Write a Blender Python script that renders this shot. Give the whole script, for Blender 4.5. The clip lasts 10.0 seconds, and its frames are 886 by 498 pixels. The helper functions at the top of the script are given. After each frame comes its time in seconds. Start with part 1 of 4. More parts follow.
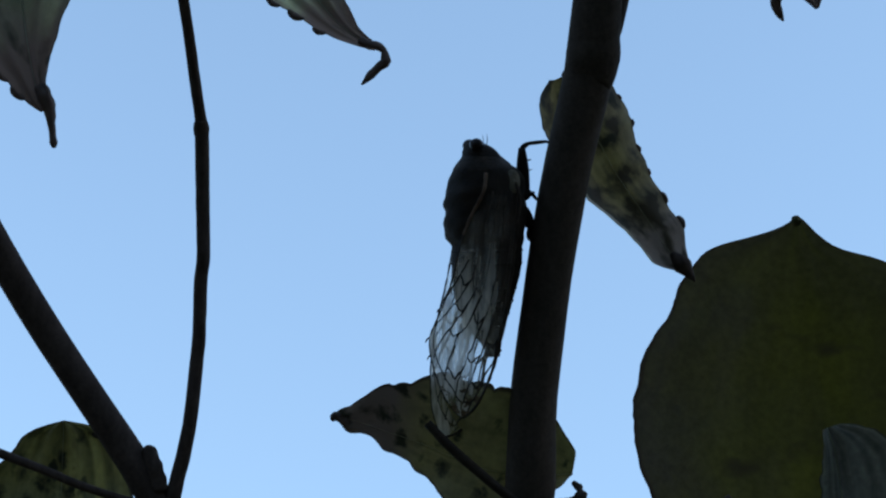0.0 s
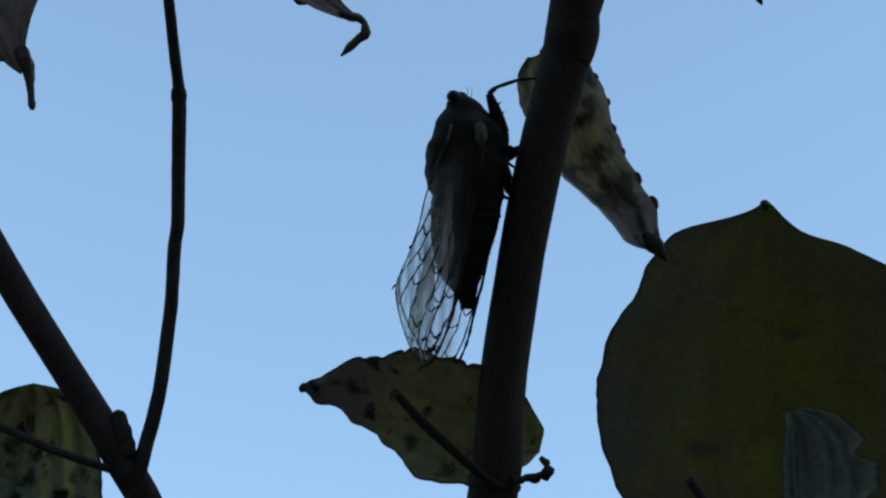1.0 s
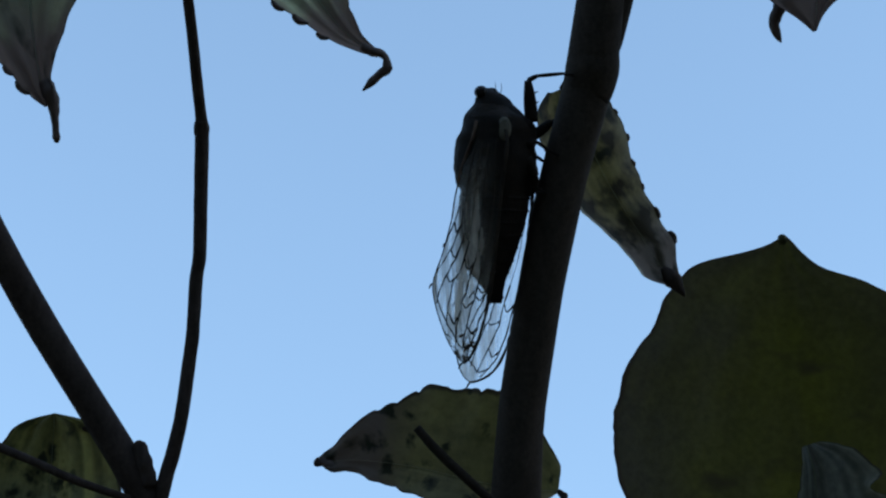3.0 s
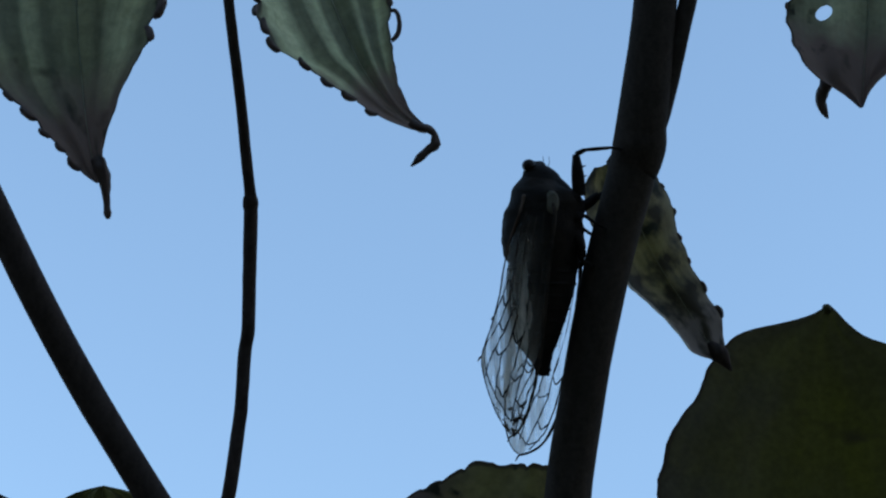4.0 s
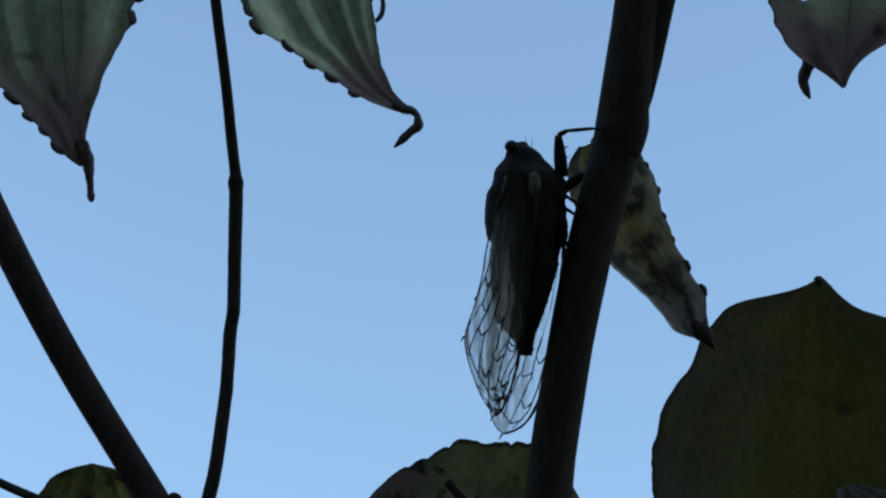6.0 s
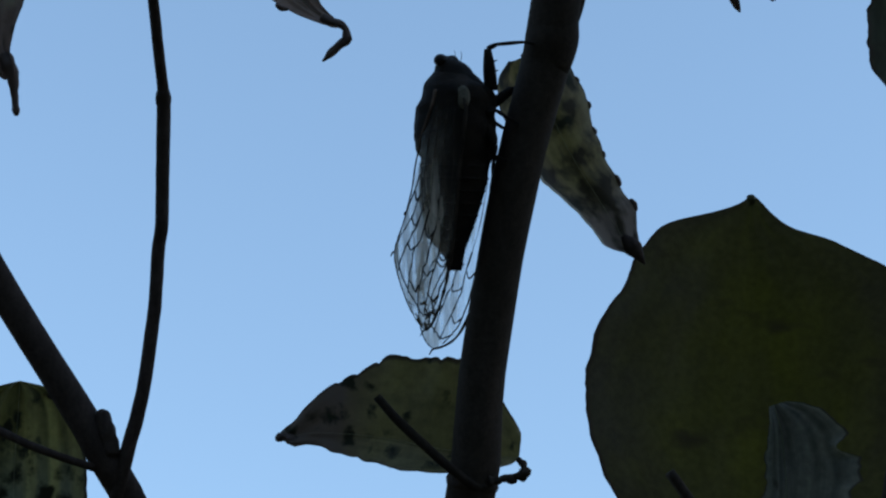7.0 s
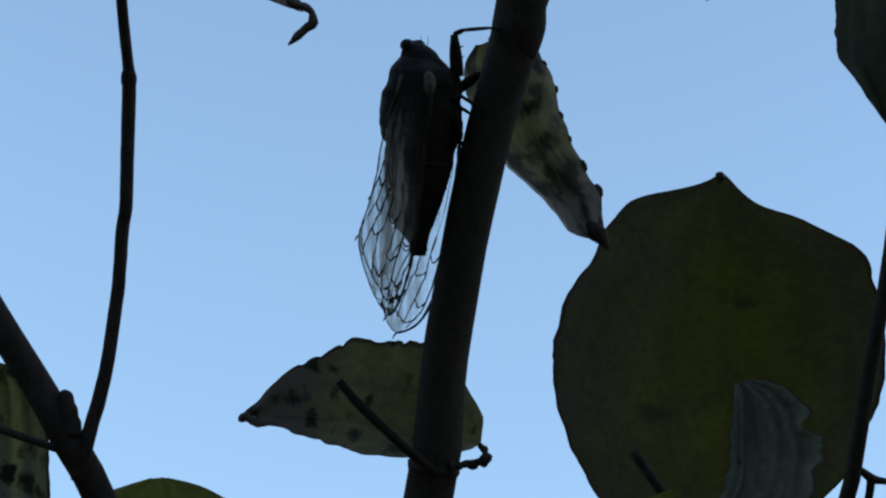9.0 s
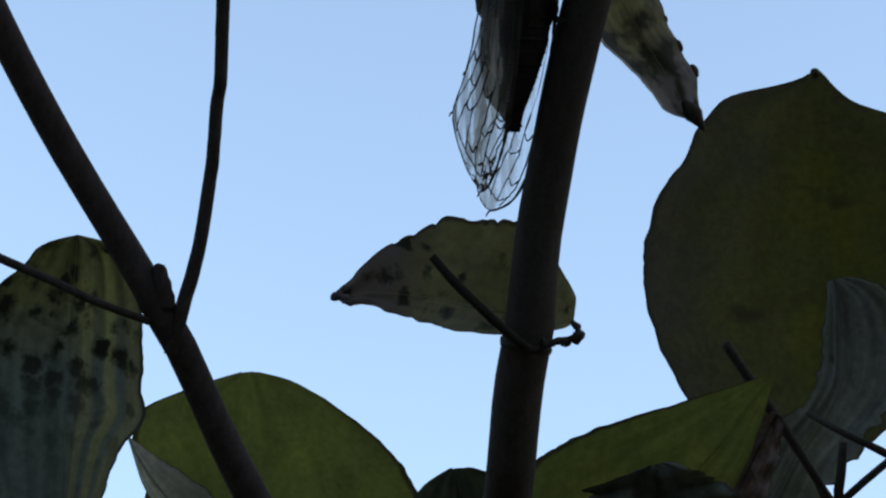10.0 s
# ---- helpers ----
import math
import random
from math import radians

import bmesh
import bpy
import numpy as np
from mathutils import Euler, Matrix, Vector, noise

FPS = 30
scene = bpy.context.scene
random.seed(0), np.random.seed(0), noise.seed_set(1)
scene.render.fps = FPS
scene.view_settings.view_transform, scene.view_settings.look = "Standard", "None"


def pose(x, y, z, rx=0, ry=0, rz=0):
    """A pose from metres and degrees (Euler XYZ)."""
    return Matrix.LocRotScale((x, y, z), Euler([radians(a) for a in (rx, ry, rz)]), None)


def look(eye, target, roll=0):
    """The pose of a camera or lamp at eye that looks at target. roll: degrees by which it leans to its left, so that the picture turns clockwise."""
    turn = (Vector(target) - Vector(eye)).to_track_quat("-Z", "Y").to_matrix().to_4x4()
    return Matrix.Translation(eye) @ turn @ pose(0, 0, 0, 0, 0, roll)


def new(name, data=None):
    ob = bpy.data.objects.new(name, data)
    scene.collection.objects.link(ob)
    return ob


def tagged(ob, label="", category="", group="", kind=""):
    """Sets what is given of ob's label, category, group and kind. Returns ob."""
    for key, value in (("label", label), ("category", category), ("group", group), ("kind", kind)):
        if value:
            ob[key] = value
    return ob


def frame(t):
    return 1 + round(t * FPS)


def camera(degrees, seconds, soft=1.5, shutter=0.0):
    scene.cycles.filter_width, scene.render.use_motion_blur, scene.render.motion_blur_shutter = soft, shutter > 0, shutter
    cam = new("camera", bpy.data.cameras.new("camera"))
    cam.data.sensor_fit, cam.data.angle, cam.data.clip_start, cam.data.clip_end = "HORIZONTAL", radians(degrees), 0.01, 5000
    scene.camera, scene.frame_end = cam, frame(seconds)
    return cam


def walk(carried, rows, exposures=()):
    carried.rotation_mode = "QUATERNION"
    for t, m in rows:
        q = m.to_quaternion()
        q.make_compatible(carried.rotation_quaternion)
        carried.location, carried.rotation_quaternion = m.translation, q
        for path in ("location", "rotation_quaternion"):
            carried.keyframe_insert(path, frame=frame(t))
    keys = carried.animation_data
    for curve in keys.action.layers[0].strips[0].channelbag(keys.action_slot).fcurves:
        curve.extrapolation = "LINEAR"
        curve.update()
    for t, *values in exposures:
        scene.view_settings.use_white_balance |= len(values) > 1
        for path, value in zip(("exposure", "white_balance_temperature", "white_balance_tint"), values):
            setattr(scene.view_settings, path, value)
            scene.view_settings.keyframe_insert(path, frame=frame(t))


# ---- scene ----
cam = camera(22, 10.0, soft=2.3)
PATH = [
    (0.0, pose(0.0050, 0.0097, 1.3977, 126.964, 1.675, 1.382)),
    (0.3, pose(0.0033, 0.0075, 1.4014, 126.023, 1.090, 1.141)),
    (0.5, pose(0.0028, 0.0094, 1.3968, 126.380, 1.550, 0.340)),
    (0.7, pose(-0.0019, 0.0104, 1.4026, 125.380, 1.358, -0.847)),
    (1.0, pose(0.0018, 0.0093, 1.3964, 126.402, 1.121, -0.516)),
    (1.2, pose(0.0006, 0.0078, 1.4044, 126.070, 1.101, -1.538)),
    (1.5, pose(0.0007, 0.0067, 1.3976, 127.105, 1.395, -1.230)),
    (1.7, pose(-0.0032, 0.0068, 1.4043, 125.684, 0.231, -2.172)),
    (2.0, pose(-0.0034, 0.0077, 1.3936, 127.160, 0.443, -1.204)),
    (2.2, pose(-0.0034, 0.0085, 1.3936, 127.397, 0.666, -1.367)),
    (3.3, pose(0.0021, 0.0064, 1.3965, 126.998, 0.500, -0.166)),
    (3.5, pose(0.0020, 0.0064, 1.3967, 127.004, 0.252, -0.151)),
    (3.7, pose(0.0014, 0.0023, 1.3999, 127.339, -0.174, 0.179)),
    (3.9, pose(0.0018, 0.0007, 1.4025, 127.603, -0.122, 0.382)),
    (4.0, pose(-0.0009, 0.0030, 1.3984, 128.234, -0.012, 0.192)),
    (4.2, pose(0.0009, -0.0008, 1.4008, 127.009, -0.590, 0.064)),
    (4.5, pose(0.0000, 0.0000, 1.4000, 128.000, -0.000, 0.000)),
    (4.7, pose(0.0054, -0.0038, 1.4007, 126.968, -0.181, -0.760)),
    (5.0, pose(0.0031, -0.0014, 1.4024, 128.138, 0.514, -0.760)),
    (5.2, pose(0.0047, -0.0015, 1.4027, 127.346, 0.494, -0.561)),
    (6.3, pose(0.0070, -0.0022, 1.4016, 126.341, -0.528, 1.047)),
    (6.4, pose(0.0084, -0.0028, 1.4031, 125.117, -0.607, 0.631)),
    (6.5, pose(0.0076, -0.0012, 1.4013, 124.605, -0.044, 0.353)),
    (6.7, pose(0.0059, 0.0005, 1.4026, 124.306, 0.417, -0.077)),
    (7.0, pose(0.0082, 0.0013, 1.3998, 125.227, 0.565, -0.217)),
    (7.2, pose(0.0085, 0.0015, 1.4004, 125.232, -0.102, -0.149)),
    (7.5, pose(0.0071, 0.0011, 1.3998, 124.763, 0.270, -0.523)),
    (7.7, pose(0.0092, -0.0005, 1.4016, 125.233, 0.147, -0.199)),
    (8.0, pose(0.0085, -0.0018, 1.4028, 125.128, 0.397, -0.185)),
    (8.2, pose(0.0122, -0.0045, 1.4032, 124.751, 0.218, 0.213)),
    (8.5, pose(0.0105, -0.0028, 1.4041, 124.647, 0.354, -0.397)),
    (8.7, pose(0.0120, -0.0026, 1.4052, 123.929, 0.243, -0.363)),
    (9.0, pose(0.0111, -0.0034, 1.4067, 123.453, 0.210, -0.964)),
    (9.2, pose(0.0104, -0.0016, 1.4055, 124.749, -0.031, -0.535)),
    (9.3, pose(0.0122, -0.0017, 1.4045, 124.179, 0.041, 0.164)),
    (9.5, pose(0.0128, -0.0011, 1.4020, 124.512, -0.255, -0.569)),
    (9.6, pose(0.0159, -0.0006, 1.4012, 123.897, -1.109, 0.022)),
    (9.7, pose(0.0150, 0.0006, 1.3985, 123.814, -0.821, 0.156)),
    (9.8, pose(0.0140, 0.0020, 1.3969, 123.359, -1.005, 0.616)),
    (9.9, pose(0.0114, 0.0030, 1.3972, 122.435, -1.111, 0.277)),
    (10.0, pose(0.0094, 0.0047, 1.3962, 122.548, -1.308, 0.491)),
]
walk(cam, PATH, exposures=[(0.0, 1.80, 7100, 10), (0.5, 1.60, 6950, 8), (1.0, 1.62, 6950, 8), (1.5, 1.72, 7000, 9), (2.0, 1.74, 7000, 9), (3.5, 1.70, 6900, 9), (4.5, 1.56, 6800, 9), (5.2, 1.57, 6800, 9), (6.5, 1.51, 6850, 9), (7.5, 1.62, 6950, 9), (9.0, 1.6, 7000, 9), (9.6, 1.75, 7150, 10), (10.0, 1.91, 7700, 15)])

# The light of a clear evening: blue sky ahead, the low sun to the side behind an added, unseen hedge.
SUN_HEIGHT, SUN_TURN = 12.0, 100.0
world = bpy.data.worlds.new("evening_sky")
scene.world = world
world.use_nodes = True
wn = world.node_tree
sky = wn.nodes.new("ShaderNodeTexSky")
sky.sky_type, sky.sun_disc = "NISHITA", False
sky.sun_elevation, sky.sun_rotation = radians(SUN_HEIGHT), radians(SUN_TURN)
sky.air_density, sky.dust_density, sky.ozone_density = 1.0, 0.3, 2.0
wn.nodes["Background"].inputs["Strength"].default_value = 0.15
wn.links.new(sky.outputs["Color"], wn.nodes["Background"].inputs["Color"])
lamp = bpy.data.lights.new("sun", "SUN")
lamp.energy, lamp.angle, lamp.color = 2.0, radians(0.5), (1.0, 0.9, 0.76)
sun = new("sun", lamp)
a, e = radians(SUN_TURN), radians(SUN_HEIGHT)
toward_sun = Vector((math.sin(a) * math.cos(e), math.cos(a) * math.cos(e), math.sin(e)))
sun.matrix_world = look(toward_sun * 30, (0, 0, 0))

# The tilted picture plane in which the plants stand: x to the right, z up, d away from the viewer, in millimetres.
VIEW = pose(0, 0, 1.4, 38, 0, 0)
TOWARD = VIEW.to_3x3() @ Vector((0, -1, 0))


def V(x, z, d):
    return VIEW @ (Vector((x, d, z)) * 0.001)


# ---- materials ----
def nodes_of(name):
    m = bpy.data.materials.new(name)
    m.use_nodes = True
    nt = m.node_tree
    return m, nt, nt.nodes["Principled BSDF"], nt.nodes["Material Output"]


def noise_node(nt, scale, detail=4.0, rough=0.6, stretch=None):
    tc = nt.nodes.new("ShaderNodeTexCoord")
    n = nt.nodes.new("ShaderNodeTexNoise")
    n.inputs["Scale"].default_value, n.inputs["Detail"].default_value, n.inputs["Roughness"].default_value = scale, detail, rough
    if stretch:
        mp = nt.nodes.new("ShaderNodeMapping")
        mp.inputs["Scale"].default_value = stretch
        nt.links.new(tc.outputs["Object"], mp.inputs["Vector"])
        nt.links.new(mp.outputs["Vector"], n.inputs["Vector"])
    else:
        nt.links.new(tc.outputs["Object"], n.inputs["Vector"])
    return n


def ramp(nt, source, stops):
    r = nt.nodes.new("ShaderNodeValToRGB")
    while len(r.color_ramp.elements) < len(stops):
        r.color_ramp.elements.new(0.5)
    for el, (at, c) in zip(r.color_ramp.elements, stops):
        el.position, el.color = at, (*c, 1)
    nt.links.new(source, r.inputs["Fac"])
    return r


def blend(nt, fac, c1, c2, kind="MIX"):
    mx = nt.nodes.new("ShaderNodeMix")
    mx.data_type, mx.blend_type = "RGBA", kind
    for slot, v in ((0, fac), (6, c1), (7, c2)):
        if hasattr(v, "is_linked"):
            nt.links.new(v, mx.inputs[slot])
        else:
            mx.inputs[slot].default_value = v if slot == 0 else (*v, 1)
    return mx.outputs[2]


def bump(nt, height, bsdf, strength, distance):
    b = nt.nodes.new("ShaderNodeBump")
    b.inputs["Strength"].default_value, b.inputs["Distance"].default_value = strength, distance
    nt.links.new(height, b.inputs["Height"])
    nt.links.new(b.outputs["Normal"], bsdf.inputs["Normal"])


def leaf_material(name, dark, light, through_colour, spots=0.0, spot_scale=200.0, share=0.35, wither=0.0, streaks=0.3, brown=(0.075, 0.05, 0.04), blotch=0.0, tail=None, margin=0.95, heart=None, strips=()):
    """A leaf: mottled at two scales, streaked along its length, with dark spots where spots is over 0, browned towards the tip by wither."""
    m, nt, bsdf, out = nodes_of(name)
    pale_through = through_colour
    big, fine = noise_node(nt, 90, 3), noise_node(nt, 700, 5)
    col = ramp(nt, big.outputs["Fac"], [(0.32, dark), (0.68, light)]).outputs["Color"]
    grain = ramp(nt, fine.outputs["Fac"], [(0.3, (0.75, 0.75, 0.75)), (0.7, (1.12, 1.12, 1.12))]).outputs["Color"]
    along, across = nt.nodes.new("ShaderNodeAttribute"), nt.nodes.new("ShaderNodeAttribute")
    along.attribute_name, across.attribute_name = "along", "across"
    xy = nt.nodes.new("ShaderNodeCombineXYZ")
    nt.links.new(along.outputs["Fac"], xy.inputs[0])
    nt.links.new(across.outputs["Fac"], xy.inputs[1])
    sort = nt.nodes.new("ShaderNodeAttribute")
    sort.attribute_name = "sort"
    nt.links.new(sort.outputs["Fac"], xy.inputs[2])
    fibre = nt.nodes.new("ShaderNodeTexNoise")
    mp = nt.nodes.new("ShaderNodeMapping")
    mp.inputs["Scale"].default_value = (1.6, 5.0, 1.0)
    nt.links.new(xy.outputs[0], mp.inputs["Vector"])
    nt.links.new(mp.outputs["Vector"], fibre.inputs["Vector"])
    fibre.inputs["Scale"].default_value, fibre.inputs["Detail"].default_value = 1.0, 3.0
    band = ramp(nt, fibre.outputs["Fac"], [(0.35, (1 - streaks,) * 3), (0.65, (1 + streaks,) * 3)]).outputs["Color"]
    grain = blend(nt, 1.0, grain, band, "MULTIPLY")
    if tail:
        shift = ramp(nt, along.outputs["Fac"], [(0.14, (0, 0, 0)), (0.36, (1, 1, 1))]).outputs["Color"]
        col = blend(nt, shift, col, tail)
        through_colour = blend(nt, shift, through_colour, tuple(0.6 * c for c in tail))
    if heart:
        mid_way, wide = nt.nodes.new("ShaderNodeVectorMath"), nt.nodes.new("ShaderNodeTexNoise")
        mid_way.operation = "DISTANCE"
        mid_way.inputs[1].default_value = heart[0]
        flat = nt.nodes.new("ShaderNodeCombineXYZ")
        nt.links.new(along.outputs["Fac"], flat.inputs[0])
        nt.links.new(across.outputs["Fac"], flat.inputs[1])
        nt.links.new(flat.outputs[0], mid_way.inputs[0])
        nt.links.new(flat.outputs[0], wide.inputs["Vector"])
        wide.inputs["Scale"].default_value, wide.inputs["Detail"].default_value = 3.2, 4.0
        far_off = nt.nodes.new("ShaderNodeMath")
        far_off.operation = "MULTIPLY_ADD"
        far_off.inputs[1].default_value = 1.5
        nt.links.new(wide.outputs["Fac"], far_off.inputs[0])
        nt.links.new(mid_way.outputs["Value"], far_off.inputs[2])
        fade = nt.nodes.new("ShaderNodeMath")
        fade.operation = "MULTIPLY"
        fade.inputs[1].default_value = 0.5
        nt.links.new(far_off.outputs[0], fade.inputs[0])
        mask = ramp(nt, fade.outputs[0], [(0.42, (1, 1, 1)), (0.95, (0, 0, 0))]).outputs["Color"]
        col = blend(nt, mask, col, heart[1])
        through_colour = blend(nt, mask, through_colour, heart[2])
    # Pale strips along the leaf, light through veins and margins put into the colour: where across, half width,
    # strength.
    for where, reach, strength in strips:
        gap = nt.nodes.new("ShaderNodeMath")
        gap.operation = "ADD"
        gap.inputs[1].default_value = -where
        wander = nt.nodes.new("ShaderNodeMath")
        wander.operation = "MULTIPLY_ADD"
        wander.inputs[1].default_value = 0.12
        nt.links.new(fibre.outputs["Fac"], wander.inputs[0])
        nt.links.new(across.outputs["Fac"], wander.inputs[2])
        nt.links.new(wander.outputs[0], gap.inputs[0])
        size = nt.nodes.new("ShaderNodeMath")
        size.operation = "ABSOLUTE"
        nt.links.new(gap.outputs[0], size.inputs[0])
        mask = ramp(nt, size.outputs[0], [(reach * 0.35, (strength,) * 3), (reach, (0, 0, 0))]).outputs["Color"]
        col = blend(nt, mask, col, tuple(min(0.6, 2.7 * c) for c in light))
        through_colour = blend(nt, mask, through_colour, tuple(min(0.6, 4.0 * c) for c in pale_through))
    col = blend(nt, 1.0, col, grain, "MULTIPLY")
    thr = blend(nt, 1.0, through_colour, grain, "MULTIPLY")
    patchy = ramp(nt, big.outputs["Fac"], [(0.32, (0.8, 0.8, 0.86)), (0.68, (1.15, 1.15, 1.0))]).outputs["Color"]
    thr = blend(nt, 1.0, thr, patchy, "MULTIPLY")
    if wither:
        edge = nt.nodes.new("ShaderNodeMath")
        edge.operation = "MULTIPLY_ADD"
        nt.links.new(big.outputs["Fac"], edge.inputs[0])
        edge.inputs[1].default_value = 0.3
        nt.links.new(along.outputs["Fac"], edge.inputs[2])
        mask = ramp(nt, edge.outputs[0], [(1.04 - wither, (0, 0, 0)), (1.14 - wither * 0.7, (1, 1, 1))]).outputs["Color"]
        col = blend(nt, mask, col, brown)
        thr = blend(nt, mask, thr, tuple(0.5 * c for c in brown))
    if blotch:
        mp2 = nt.nodes.new("ShaderNodeMapping")
        mp2.inputs["Scale"].default_value = (6.5, 1.5, 1.0)
        nt.links.new(xy.outputs[0], mp2.inputs["Vector"])
        patch = nt.nodes.new("ShaderNodeTexNoise")
        patch.inputs["Scale"].default_value, patch.inputs["Detail"].default_value = 1.0, 3.5
        nt.links.new(mp2.outputs["Vector"], patch.inputs["Vector"])
        mask = ramp(nt, patch.outputs["Fac"], [(0.7 - 0.25 * blotch, (0, 0, 0)), (0.8 - 0.22 * blotch, (1, 1, 1))]).outputs["Color"]
        col = blend(nt, mask, col, (0.042, 0.031, 0.021))
        thr = blend(nt, mask, thr, (0.016, 0.013, 0.006))
    # A thin dry brown margin of uneven width.
    side_on = nt.nodes.new("ShaderNodeMath")
    side_on.operation = "ABSOLUTE"
    nt.links.new(across.outputs["Fac"], side_on.inputs[0])
    uneven = nt.nodes.new("ShaderNodeMath")
    uneven.operation = "MULTIPLY_ADD"
    uneven.inputs[1].default_value = (1 - margin) * 1.2
    nt.links.new(big.outputs["Fac"], uneven.inputs[0])
    nt.links.new(side_on.outputs[0], uneven.inputs[2])
    dry_edge = ramp(nt, uneven.outputs[0], [(margin + 0.5 * (1 - margin), (0, 0, 0)), (margin + 1.2 * (1 - margin), (0.85, 0.85, 0.85))]).outputs["Color"]
    col = blend(nt, dry_edge, col, (0.045, 0.032, 0.025))
    thr = blend(nt, dry_edge, thr, (0.015, 0.009, 0.006))
    if spots:
        tc = nt.nodes.new("ShaderNodeTexCoord")
        warp = noise_node(nt, 500, 2)
        vec = nt.nodes.new("ShaderNodeMix")
        vec.data_type = "VECTOR"
        vec.inputs[0].default_value = 0.0035
        nt.links.new(tc.outputs["Object"], vec.inputs[4])
        nt.links.new(warp.outputs["Color"], vec.inputs[5])
        cell = nt.nodes.new("ShaderNodeTexVoronoi")
        cell.inputs["Scale"].default_value = spot_scale
        nt.links.new(vec.outputs[1], cell.inputs["Vector"])
        one = ramp(nt, cell.outputs["Distance"], [(0.12 + 0.2 * spots, (1, 1, 1)), (0.34 + 0.3 * spots, (0, 0, 0))]).outputs["Color"]
        sep = nt.nodes.new("ShaderNodeSeparateColor")
        nt.links.new(cell.outputs["Color"], sep.inputs[0])
        some = ramp(nt, sep.outputs[0], [(0.9 - spots * 0.8, (0, 0, 0)), (1.0 - spots * 0.8, (1, 1, 1))]).outputs["Color"]
        mask = blend(nt, 1.0, one, some, "MULTIPLY")
        if tail:
            keep = ramp(nt, along.outputs["Fac"], [(0.3, (1, 1, 1)), (0.6, (0.15, 0.15, 0.15))]).outputs["Color"]
            mask = blend(nt, 1.0, mask, keep, "MULTIPLY")
        col = blend(nt, mask, col, (0.02, 0.02, 0.012))
        thr = blend(nt, mask, thr, (0.008, 0.008, 0.004))
    nt.links.new(col, bsdf.inputs["Base Color"])
    bsdf.inputs["Roughness"].default_value = 0.65
    bsdf.inputs["Specular IOR Level"].default_value = 0.25
    bump(nt, fine.outputs["Fac"], bsdf, 0.3, 0.0004)
    tr = nt.nodes.new("ShaderNodeBsdfTranslucent")
    nt.links.new(thr, tr.inputs["Color"])
    mix = nt.nodes.new("ShaderNodeMixShader")
    mix.inputs[0].default_value = share
    nt.links.new(bsdf.outputs[0], mix.inputs[1])
    nt.links.new(tr.outputs[0], mix.inputs[2])
    nt.links.new(mix.outputs[0], out.inputs["Surface"])
    return m


def bark_material(name, dark, light, rough=0.88):
    m, nt, bsdf, out = nodes_of(name)
    streak, fine = noise_node(nt, 220, 4, 0.6, (3.0, 3.0, 0.35)), noise_node(nt, 1500, 5)
    col = ramp(nt, streak.outputs["Fac"], [(0.3, dark), (0.72, light)]).outputs["Color"]
    grain = ramp(nt, fine.outputs["Fac"], [(0.3, (0.8, 0.8, 0.8)), (0.7, (1.12, 1.12, 1.12))]).outputs["Color"]
    nt.links.new(blend(nt, 1.0, col, grain, "MULTIPLY"), bsdf.inputs["Base Color"])
    bsdf.inputs["Roughness"].default_value = rough
    bsdf.inputs["Specular IOR Level"].default_value = 0.06
    bump(nt, fine.outputs["Fac"], bsdf, 0.3, 0.0003)
    return m


def shell_material(name, dark, light, rough):
    m, nt, bsdf, out = nodes_of(name)
    big, fine = noise_node(nt, 420, 4), noise_node(nt, 2600, 3)
    col = ramp(nt, big.outputs["Fac"], [(0.38, dark), (0.68, light)]).outputs["Color"]
    nt.links.new(col, bsdf.inputs["Base Color"])
    bsdf.inputs["Roughness"].default_value = rough
    bsdf.inputs["Specular IOR Level"].default_value = 0.05
    bump(nt, fine.outputs["Fac"], bsdf, 0.5, 0.0006)
    return m


